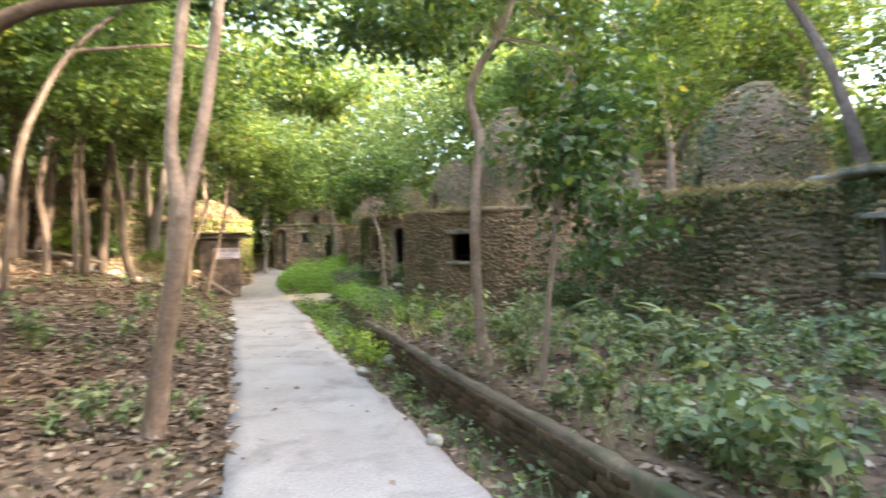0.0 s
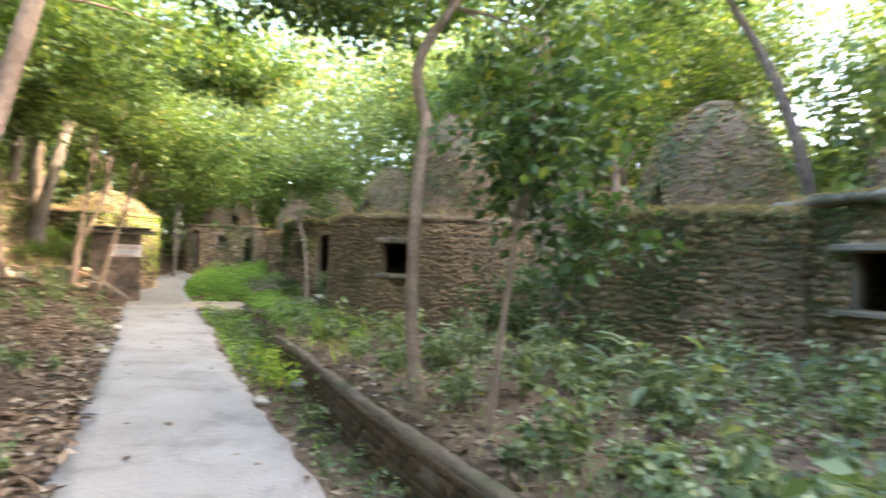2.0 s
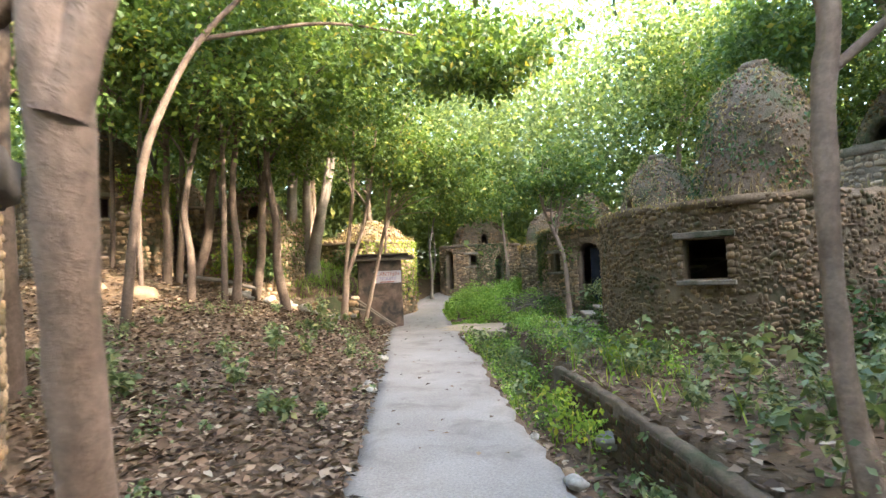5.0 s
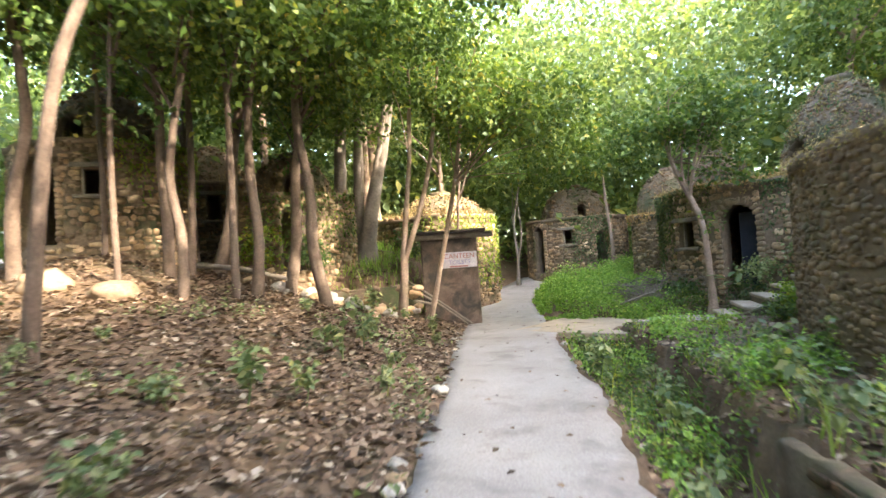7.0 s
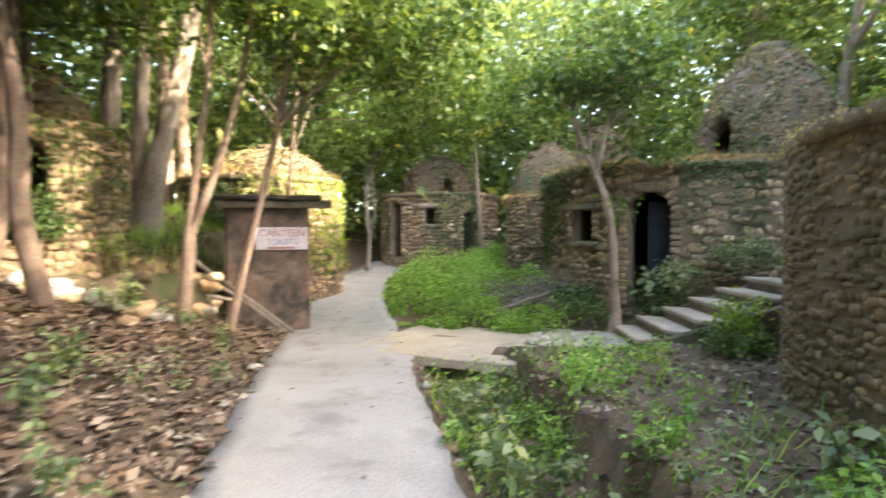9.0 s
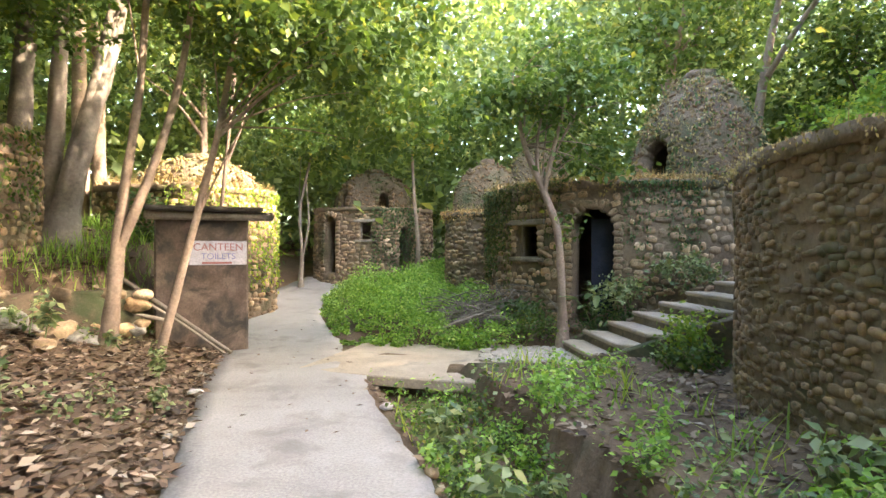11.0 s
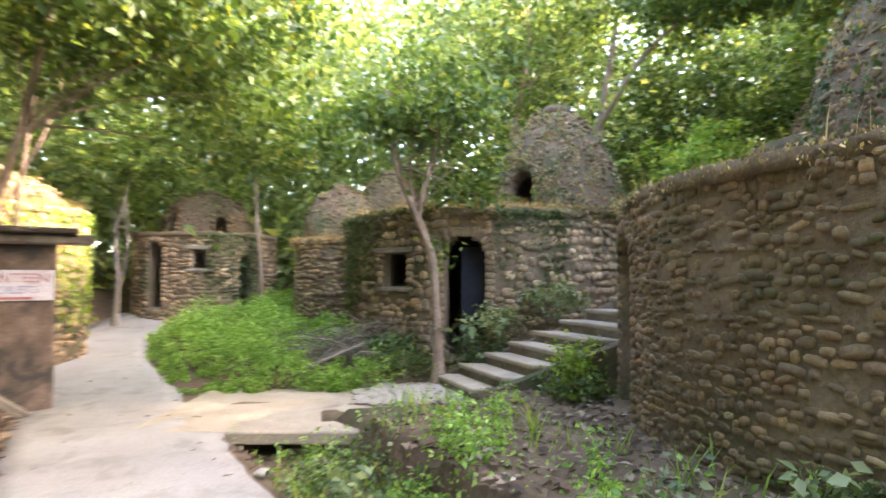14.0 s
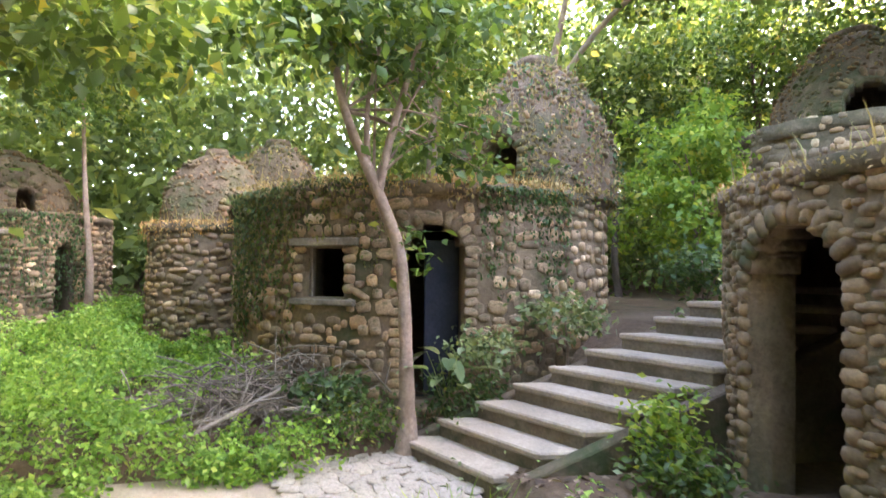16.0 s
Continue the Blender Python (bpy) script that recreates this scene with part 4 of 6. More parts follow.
tree("tree", "thin leaning tree in front of the booth",
     [[(-7.50, 19.55, 0.2, 0.07), (-7.3, 19.5, 0.8, 0.055), (-7.05, 19.6, 1.9, 0.05), (-6.75, 19.7, 3.2, 0.045), (-6.5, 19.9, 5.2, 0.03)]],
     M_BARK, [((-6.0, 20.3, 4.7), (2.0, 1.8, 1.2), 170, 32, 0.2), ((-4.9, 19.5, 4.3), (1.5, 1.2, 0.9), 90, 30, 0.2), ((-5.2, 17.6, 6.6), (2.4, 2.6, 1.2), 150, 32, 0.24), ((-4.7, 21.3, 3.9), (1.3, 1.1, 0.65), 80, 30, 0.17), ((-4.44, 20.58, 3.24), (1.5, 1.0, 0.45), 46, 20, 0.2), ((-3.01, 21.10, 3.82), (1.0, 0.8, 0.4), 34, 20, 0.2)], M_LEAF, [[(-6.75, 19.7, 3.1, 0.03), (-6.0, 19.6, 3.7, 0.02), (-4.9, 19.5, 4.2, 0.01)]], 0.12, 18)


# trees of the wood: three patterns, copied
def wood_tree(seed, height, r0, bark, leaf, label):
    r = random.Random(seed)
    x = y = 0.0
    stem = []
    for k in range(7):
        t = k / 6
        stem.append((x, y, t * height * 0.85, r0 * (1 - 0.75 * t)))
        x += r.uniform(-0.22, 0.25)
        y += r.uniform(-0.2, 0.2)
    sx, sy, sz, _ = stem[3]
    limbs = []
    for k in range(4):
        a = r.uniform(0, 6.28)
        limbs.append([(sx, sy, sz + k * 0.6, r0 * 0.35), (sx + math.cos(a) * 0.8, sy + math.sin(a) * 0.8, sz + 0.9 + k * 0.6, r0 * 0.2), (sx + math.cos(a) * 1.9, sy + math.sin(a) * 1.9, sz + 1.5 + k * 0.7, r0 * 0.08)])
    return tree("tree", label, [stem], bark, [((x * 0.7, y * 0.7, height * 0.74), (3.1, 3.1, height * 0.34), 235, 34, 0.30)], leaf, limbs, 0.15, seed, "trees of the wood")


patterns = [wood_tree(31, 8.5, 0.13, M_BARK_DARK, M_LEAF, "dark-trunked forest tree in full leaf"),
            wood_tree(47, 10.0, 0.17, M_BARK, M_LEAF, "tall grey-trunked forest tree in full leaf"),
            wood_tree(63, 7.5, 0.10, M_BARK_DARK, M_LEAF, "slim dark-trunked forest tree with green leaves")]
SPOTS = [(-8.75, 17.7, 0), (-11.4, 17.4, 0), (-11.6, 13.6, 2), (-9.9, 17.9, 0), (-10.2, 18.8, 2), (-13.0, 10.5, 0), (-11.2, 22.9, 1), (-13.8, 21.5, 1), (-9.4, 9.0, 0), (-15.5, 14, 1), (-12.2, 25, 1),
         (-9.0, 14.6, 2), (-10.6, 15.6, 0), (-9.3, 16.4, 2), (-12.3, 12.0, 2), (-10.4, 11.6, 0), (-14.0, 19.0, 2),
         (-10.6, 27.0, 1), (2.5, 31, 1), (6.5, 27.5, 2), (12.9, 8.5, 2), (6.7, 18.2, 1), (1.2, 28.0, 1), (11.5, 5.0, 1), (8.5, 1.8, 0),
         # the last nine in this row are added to block the low sun
         (-7.5, 1.5, 1), (-9.5, 4.5, 0), (5.5, -4.0, 1), (-3.0, -4.0, 0), (11.5, 22.5, 1), (14, 18, 1), (11, 27.5, 1), (-16.5, 19, 0), (-17, 25, 1), (13.5, 2.0, 1), (13.0, 5.5, 1), (14.5, 9.5, 1), (15.5, 12.5, 1), (12.0, -1.5, 1), (14.0, -5.0, 1), (9.6, 20.2, 1), (12.2, 20.8, 1), (8.4, 21.6, 1)]
sp = random.Random(5)
for k, (x, y, which) in enumerate(SPOTS):
    s = sp.uniform(0.85, 1.2)
    m = pose(x, y, gz(x, y) - 0.05, sp.uniform(-3, 3), sp.uniform(-4, 4), sp.uniform(0, 360))
    if k < 3:
        patterns[which if k else 0].matrix_basis = m if k == 0 else patterns[which].matrix_basis
        if k == 0:
            continue
    t = copy_thing(patterns[which], m)
    t.scale = (s, s, s)
patterns[1].matrix_basis = pose(-14.5, 17.5, gz(-14.5, 17.5))
patterns[2].matrix_basis = pose(9.2, 25.5, gz(9.2, 25.5))


def slim_tree(x, y, h, r0, lean, bark, seed):
    """A thin forest tree: a long bare stem with a small high crown."""
    r = random.Random(seed)
    z0, dx, dy = gz(x, y) - 0.05, lean + r.uniform(-0.1, 0.1), r.uniform(-0.25, 0.25)
    stem = [(x + dx * t + 0.07 * math.sin(5 * t + seed), y + dy * t + 0.06 * math.cos(4 * t + seed), z0 + h * t, r0 * (1 - 0.62 * t)) for t in (0, 0.12, 0.3, 0.5, 0.7, 0.88, 1.0)]
    fork = stem[3]
    side = [(fork[0], fork[1], fork[2], r0 * 0.5), (fork[0] + 0.35, fork[1] + 0.1, fork[2] + h * 0.16, r0 * 0.4), (fork[0] + 0.55, fork[1] + 0.15, fork[2] + h * 0.36, r0 * 0.2)]
    top = stem[-1]
    tree("tree", "thin bare-stemmed forest tree on the leafy bank", [stem, side], bark,
         [((top[0], top[1], top[2]), (1.5, 1.5, 1.1), 60, 26, 0.24)], M_LEAF, (), 0.13, seed, "slim trees of the bank", 8)


for k, (x, y, h, r0, lean, dark) in enumerate([(-8.9, 15.6, 7.0, 0.075, -0.2, 1), (-10.9, 16.3, 7.2, 0.085, 0.1, 1), 
                                               (-11.9, 15.2, 6.8, 0.06, 0.2, 0), (-12.6, 17.8, 7.4, 0.09, -0.1, 1), (-9.9, 14.2, 6.6, 0.055, 0.35, 0), (-8.2, 22.6, 6.0, 0.05, 0.3, 0), (-10.9, 12.9, 7.0, 0.07, -0.3, 1)]):
    slim_tree(x, y, h, r0, lean, M_BARK_DARK if dark or k % 3 else M_BARK, 300 + k)


def far_woods():
    """Leaf masses of the wood all round, beyond the single trees."""
    r = np.random.default_rng(91)
    c, s = [], []
    for k in range(1500):
        a = r.uniform(0, 2 * np.pi)
        d = r.uniform(17, 38)
        x, y = -2 + d * math.cos(a), 14 + d * 1.05 * math.sin(a)
        top = 1.0 + d * 0.44 * r.uniform(0.25, 1.0)
        if 0.85 < math.atan2(y - 2, x - 0.6) < 1.0:
            top = min(top, 3.0)
        z = max(gz(max(-50, min(45, x)), max(-30, min(45, y))), 0) + 0.4 + top * r.random() ** 0.8
        n = 190
        c.append(np.array([x, y, z]) + r.normal(0, 1, (n, 3)) * [1.4, 1.4, 0.9])
        s.append(r.uniform(0.24, 0.50, n))
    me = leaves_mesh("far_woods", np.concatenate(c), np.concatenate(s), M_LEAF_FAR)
    tagged(new("far_woods", me), "dense green foliage of the surrounding wood", "woodland", kind="stuff")


far_woods()


def near_thicket():
    """Leafy thicket closing the wood ahead, up the valley."""
    r = np.random.default_rng(17)
    c, s = [], []
    for k in range(760):
        a = math.radians(r.uniform(15, 165))
        d = r.uniform(17, 27)
        x, y = -2 + d * math.cos(a), 14 + d * math.sin(a)
        if (x + 6.75) ** 2 + (y - 29.6) ** 2 < 9 or (x + 1.9) ** 2 + (y - 28.7) ** 2 < 8 or (x + 2.9) ** 2 + (y - 26.4) ** 2 < 5:
            continue
        z = gz(x, min(y, 45)) + 0.3 + (1.0 + 0.42 * d) * r.random() ** 1.2 * (0.3 if 0.85 < math.atan2(y - 2, x - 0.6) < 1.0 else 1.0)
        n = 170
        c.append(np.array([x, y, z]) + r.normal(0, 1, (n, 3)) * [1.1, 1.1, 0.7])
        s.append(r.uniform(0.13, 0.28, n))
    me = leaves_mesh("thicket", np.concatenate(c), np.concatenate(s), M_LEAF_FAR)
    tagged(new("thicket", me), "leafy thicket closing the view up the valley", "woodland", kind="stuff")


near_thicket()


def valley_crowns():
    """Crowns of the tall trees up the valley, in loose tiers with gaps."""
    r = np.random.default_rng(29)
    c, s = [], []
    for k in range(520):
        a = math.radians(r.uniform(72, 128))
        d = r.uniform(15, 34)
        x, y = -1.5 + d * math.cos(a), 10 + d * math.sin(a)
        z = 1.6 + d * (0.22 + 0.38 * r.random())
        if math.sin(x * 0.9 + 0.7 * y) + math.sin(z * 1.1 - x * 0.6) < -0.75:
            continue
        n = 120
        c.append(np.array([x, y, z]) + r.normal(0, 1, (n, 3)) * [0.95, 0.95, 0.5])
        s.append(r.uniform(0.12, 0.26, n))
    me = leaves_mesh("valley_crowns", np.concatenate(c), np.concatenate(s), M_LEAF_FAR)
    tagged(new("valley_crowns", me), "hazy green crowns of tall trees up the valley", "woodland", kind="stuff")


valley_crowns()


def eastern_belt():
    """A tall belt of leaves added behind the huts, between them and the low sun, to shade path and ground."""
    r = np.random.default_rng(37)
    c, s = [], []
    for k in range(420):
        x, y = r.uniform(13, 20), r.uniform(-8, 14.5)
        z = gz(x, y) + 3.0 + (8.0 + 0.45 * (x - 12)) * r.random() ** 0.75
        n = 120
        c.append(np.array([x, y, z]) + r.normal(0, 1, (n, 3)) * [0.9, 0.9, 0.55])
        s.append(r.uniform(0.14, 0.30, n))
    me = leaves_mesh("eastern_belt", np.concatenate(c), np.concatenate(s), M_LEAF)
    tagged(new("eastern_belt", me), "dense leaf belt added behind the huts to block the low sun", "woodland", kind="stuff")


eastern_belt()


# ---- ground cover ----
def scatter(n, x0, x1, y0, y1, seed, test):
    r = np.random.default_rng(seed)
    x, y = r.uniform(x0, x1, n), r.uniform(y0, y1, n)
    ok = test(x, y)
    return x[ok], y[ok]


HUT_RINGS = [(8.8, 9.8, 2.7), (6.1, 12.3, 2.4), (-0.5, 24.2, 2.7), (-15.1, 20.6, 1.75), (-2.9, 26.4, 1.4), (-6.75, 29.6, 1.8), (-13.8, 16.6, 1.85), (-11.2, 19.6, 1.55), (-6.3, 6.2, 2.45), (-9.6, 24.1, 1.8), (-1.9, 28.7, 1.75)]


def clear_of_huts(x, y):
    ok = ((x - MID[0]) / OVAL) ** 2 + (y - MID[1]) ** 2 > 3.42 ** 2
    for cx, cy, r in HUT_RINGS:
        ok &= (x - cx) ** 2 + (y - cy) ** 2 > r * r
    return ok


def left_side(x, y):
    return (x < np.interp(y, LEFT_Y, LEFT_X) + 0.05) & clear_of_huts(x, y)


def right_side(x, y):
    return (x > np.interp(y, RIGHT_Y, RIGHT_X) + 0.05) & clear_of_huts(x, y) & ~((x > -5.4) & (x < -2.9) & (y > 18.8) & (y < 21.1))


x, y = scatter(60000, -14, 3, -2, 21.5, 1, left_side)
tagged(new("leaf_litter", leaves_mesh("leaf_litter", np.stack([x, y, ground_z(x, y) + 0.02 + rng.uniform(0, 0.03, len(x))], 1), rng.uniform(0.06, 0.15, len(x)), M_LITTER, 0.0, 0.72)), "brown fallen leaves covering the bank", "leaf litter", kind="stuff")
x, y = scatter(42000, -6, 8, 2, 20, 2, right_side)
tagged(new("leaf_litter", leaves_mesh("leaf_litter", np.stack([x, y, ground_z(x, y) + 0.02 + rng.uniform(0, 0.03, len(x))], 1), rng.uniform(0.05, 0.13, len(x)), M_LITTER, 0.0, 0.72)), "brown fallen leaves between weeds", "leaf litter", kind="stuff")


def lawn_test(x, y):
    xr = np.interp(y, RIGHT_Y, RIGHT_X)
    return (x > xr + 0.02) & (x < -2.9 - 0.1 * (y - 21) + 0.2 * np.sin(y * 3.1)) & (((x + 3.0) / 0.8) ** 2 + ((y - 22.25) / 0.5) ** 2 > 1) & (y > 21.35 - 0.2 * (x + 5.2) + 0.1 * np.sin(x * 4.3)) & clear_of_huts(x, y)


def bushy(x, y):
    return 0.17 + 0.10 * np.sin(x * 3.7 + 1.2 * np.sin(y * 2.3)) + 0.09 * np.sin(y * 4.1 + x * 2.9) + 0.07 * np.sin(x * 9.1 - y * 7.3) * np.sin(y * 5.7)


def plants(x, y, heights, per, leaf, seed):
    """Leaves of many small bushy plants."""
    r = np.random.default_rng(seed)
    k = np.repeat(np.arange(len(x)), per)
    t = r.random(len(k)) ** 0.7
    a, q = r.uniform(0, 2 * np.pi, len(k)), np.sqrt(r.random(len(k))) * (0.35 + 0.65 * np.sin(np.pi * np.clip(t, 0.1, 0.95)))
    w = heights[k] * 0.52
    px, py = x[k] + w * q * np.cos(a), y[k] + w * q * np.sin(a)
    return np.stack([px, py, ground_z(px, py) + 0.02 + heights[k] * t], 1), leaf * r.uniform(0.55, 1.3, len(k))


x, y = scatter(2600, -9, -2.3, 21.0, 28.5, 3, lawn_test)
h = np.clip(bushy(x, y) * 1.7, 0.10, 0.55) * rng.uniform(0.6, 1.25, len(x)) * np.clip((x - np.interp(y, RIGHT_Y, RIGHT_X)) / 0.5, 0.35, 1)
p, s = plants(x, y, h, 46, 0.062, 8)
tagged(new("weed_patch", leaves_mesh("weed_patch", p, s, M_LAWN, 0.2, 0.15)), "bright green bushy weeds beside the path", "weeds", kind="stuff")


def herb(seed, height, leaf, n=84):
    """One weed: stalks and broad leaves."""
    r = np.random.default_rng(seed)
    vs, fs, off, pts = [], [], 0, []
    for k in range(4):
        a, l = r.uniform(0, 6.28), r.uniform(0.1, 0.5) * height
        tip = np.array([math.cos(a) * l, math.sin(a) * l, height * r.uniform(0.6, 1.0)])
        v, f = tube_arrays([(0, 0, -0.03), tuple(tip * [0.4, 0.4, 0.6]), tuple(tip)], [0.008, 0.006, 0.003], 5, 0.0, k)
        vs.append(v)
        fs.append(f + off)
        off += len(v)
        for t in r.uniform(0.3, 1.0, n // 4):
            pts.append(tip * [t, t, t ** 0.8] + r.normal(0, 0.05 * height, 3))
    return np_mesh("stalk", vs[0], fs[0], M_HERB), leaves_mesh("foliage", np.array(pts), r.uniform(0.6, 1.3, len(pts)) * leaf, M_HERB, 0.25, 0.2)


def build_weeds():
    kinds = [herb(s, h, l) for s, h, l in ((1, 0.40, 0.085), (2, 0.52, 0.095), (3, 0.28, 0.07), (4, 0.62, 0.10))]
    first = []
    for st, lv in kinds:
        t = thing("weed", (0, 0, 0), "leafy grey-green weed on the forest floor", "weed", "weeds along the path")
        piece("stalk", st, t)
        piece("foliage", lv, t)
        first.append(t)
    r = np.random.default_rng(12)
    spots = []
    while len(spots) < 205:
        x, y = r.uniform(-3.5, 7.5), r.uniform(3.5, 20.5)
        if right_side(np.array([x]), np.array([y]))[0] and (x > float(np.interp(y, BANK_Y, BANK_X)) + 0.2 or y > 14 or r.random() < 0.15) and not (x > 1 and y > 13.5) and not (-3.4 < x < -0.4 and y > 16.3):
            spots.append((x, y))
    while len(spots) < 250:
        x, y = r.uniform(1.6, 6.0), r.uniform(4.2, 8.6)
        if right_side(np.array([x]), np.array([y]))[0]:
            spots.append((x, y))
    while len(spots) < 290:
        x, y = r.uniform(-9, -1), r.uniform(4, 19)
        if left_side(np.array([x]), np.array([y]))[0]:
            spots.append((x, y))
    for k, (x, y) in enumerate(spots):
        m = pose(x, y, gz(x, y), r.uniform(-6, 6), r.uniform(-6, 6), r.uniform(0, 360))
        if k < 4:
            first[k].matrix_basis = m
        else:
            t = copy_thing(first[k % 4], m)
            s = r.uniform(0.6, 1.25)
            t.scale = (s, s, s)


build_weeds()


def bank_side(x, y):
    return right_side(x, y) & ((x > np.interp(y, BANK_Y, BANK_X) + 0.18) | (y > 14))


# undergrowth too dense to count
def patchy(x, y, k):
    return np.sin(x * 1.7 + k) * np.cos(y * 1.3 + 2 * k) + 0.6 * np.sin(x * 3.9 - y * 2.7 + k)


x, y = scatter(46000, -4.5, 8, 2, 20, 21, lambda a, b: bank_side(a, b) & (patchy(a, b, 1.0) > np.where(b > 10.5, 0.7, 0.1)))
h = np.abs(rng.normal(0, 0.16, len(x))) * (0.5 + 0.5 * np.clip(patchy(x, y, 1.0) + 0.4, 0, 1.4))
tagged(new("undergrowth", leaves_mesh("undergrowth", np.stack([x, y, ground_z(x, y) + 0.03 + h], 1), rng.uniform(0.035, 0.095, len(x)), M_HERB, 0.1, 0.25)), "low grey-green weeds over the forest floor", "undergrowth", kind="stuff")
x, y = scatter(60000, -5, 3.5, 3, 19, 22, lambda a, b: (a > np.interp(b, RIGHT_Y, RIGHT_X) + 0.02) & (a < np.interp(b, BANK_Y, BANK_X) + np.interp(b, [12, 15], [-0.02, 0.8])) & (patchy(a, b, 2.2) > -0.5 - 0.05 * b))
h = np.abs(rng.normal(0, 0.17, len(x)))
keep = rng.random(len(x)) < np.interp(y, [3, 10, 14, 19], [0.03, 0.05, 0.18, 0.3])
x, y, h = x[keep], y[keep], h[keep]
tagged(new("ditch_weeds", leaves_mesh("ditch_weeds", np.stack([x, y, ground_z(x, y) + 0.02 + h], 1), rng.uniform(0.03, 0.07, len(x)), M_LAWN, 0.1, 0.2)), "fresh green weeds filling the ditch", "weeds", kind="stuff")
x, y = scatter(9000, -12.5, -7.5, 19.0, 24.5, 23, lambda a, b: left_side(a, b) & (patchy(a, b, 0.4) > -0.6) & (a < -8.2))
tagged(new("bank_grass", blades_mesh("bank_grass", np.stack([x, y, ground_z(x, y)], 1), rng.uniform(0.12, 0.34, len(x)), M_LAWN, 0.4, 0.9)), "bright grass on the bank behind the trees", "grass", kind="stuff")
x, y = scatter(9000, -9, -1, 3, 21, 24, lambda a, b: left_side(a, b) & (patchy(a, b, 3.3) > 0.75))
tagged(new("undergrowth", leaves_mesh("undergrowth", np.stack([x, y, ground_z(x, y) + 0.03 + np.abs(rng.normal(0, 0.08, len(x)))], 1), rng.uniform(0.04, 0.10, len(x)), M_HERB, 0.1, 0.25)), "scattered seedlings among fallen leaves", "undergrowth", kind="stuff")
x, y = scatter(9000, -9.0, -6.3, 21.3, 27.5, 25, lambda a, b: left_side(a, b) & (a > np.interp(b, LEFT_Y, LEFT_X) - 1.0))
tagged(new("verge_weeds", leaves_mesh("verge_weeds", np.stack([x, y, ground_z(x, y) + np.abs(rng.normal(0.1, 0.14, len(x)))], 1), rng.uniform(0.05, 0.11, len(x)), M_LAWN, 0.1, 0.25)), "sunlit weeds on the verge by the booth", "weeds", kind="stuff")
x, y = scatter(700, -7, 3, 0, 24, 26, lambda a, b: (a > np.interp(b, LEFT_Y, LEFT_X)) & (a < np.interp(b, RIGHT_Y, RIGHT_X)))
tagged(new("path_leaves", leaves_mesh("path_leaves", np.stack([x, y, path_z(y) + 0.03], 1), rng.uniform(0.03, 0.10, len(x)), M_LITTER, 0.0, 0.85)), "a few fallen leaves on the footpath", "leaf litter", kind="stuff")


x, y = scatter(5200, 1.2, 7.0, 3.6, 12.5, 27, lambda a, b: right_side(a, b) & (patchy(a, b, 5.1) > 0.35))
tagged(new("pale_grass", blades_mesh("pale_grass", np.stack([x, y, ground_z(x, y)], 1), rng.uniform(0.12, 0.36, len(x)), M_HERB, 0.45, 0.7)), "pale wispy grass among the weeds", "grass", kind="stuff")


# fresh plants along the far ditch, on the bank and by the retaining wall
x, y = scatter(1300, -4.2, 0.4, 11.0, 20.0, 41, lambda a, b: right_side(a, b) & (a < np.interp(b, BANK_Y, BANK_X) + 1.8) & (patchy(a, b, 2.9) > 0.45))
p, s = plants(x, y, rng.uniform(0.12, 0.42, len(x)), 34, 0.058, 42)
tagged(new("fresh_weeds", leaves_mesh("fresh_weeds", p, s, M_LAWN, 0.2, 0.15)), "fresh green weeds crowding the ditch and bank", "weeds", kind="stuff")
x, y = scatter(2600, -4.2, 0.6, 10.0, 20.0, 43, lambda a, b: right_side(a, b) & (a < np.interp(b, BANK_Y, BANK_X) + 1.6) & (patchy(a, b, 6.1) > 0.0))
tagged(new("ditch_grass", blades_mesh("ditch_grass", np.stack([x, y, ground_z(x, y)], 1), rng.uniform(0.14, 0.48, len(x)), M_LEAF_LIGHT, 0.5, 0.7)), "long fresh grass leaning out of the ditch", "grass", kind="stuff")
x, y = scatter(26000, -9.5, -1.0, 6, 20.5, 44, left_side)
tagged(new("leaf_litter", leaves_mesh("leaf_litter", np.stack([x, y, ground_z(x, y) + 0.03 + rng.uniform(0, 0.04, len(x))], 1), rng.uniform(0.055, 0.125, len(x)), M_LITTER, 0.05, 0.66)), "large curled brown leaves on the bank", "leaf litter", kind="stuff")
x, y = scatter(420, -9, -1.5, 3, 20, 45, lambda a, b: left_side(a, b) & (patchy(a, b, 3.3) > 0.5))
p, s = plants(x, y, rng.uniform(0.10, 0.35, len(x)), 22, 0.06, 46)
tagged(new("seedlings", leaves_mesh("seedlings", p, s, M_HERB, 0.2, 0.15)), "grey-green seedlings among fallen leaves", "seedlings", kind="stuff")


x, y = scatter(1100, -4.2, -0.2, 11.5, 18.8, 47, lambda a, b: (a > np.interp(b, RIGHT_Y, RIGHT_X) + 0.1) & (a < np.interp(b, BANK_Y, BANK_X) + 0.05) & (patchy(a, b, 7.7) > -0.2))
p, s = plants(x, y, rng.uniform(0.12, 0.4, len(x)), 26, 0.055, 48)
tagged(new("ditch_plants", leaves_mesh("ditch_plants", p, s, M_LEAF, 0.2, 0.15)), "green leafy plants growing in the ditch", "weeds", kind="stuff")


x, y = scatter(330, -0.8, 3.2, 2.5, 10.5, 49, lambda a, b: (a > np.interp(b, RIGHT_Y, RIGHT_X) + 0.2) & (a < np.interp(b, BANK_Y, BANK_X) - 0.05))
p, s = plants(x, y, rng.uniform(0.12, 0.36, len(x)), 20, 0.075, 50)
tagged(new("ditch_plants", leaves_mesh("ditch_plants", p, s, M_HERB, 0.2, 0.15)), "pale leafy weeds on the ditch floor", "weeds", kind="stuff")


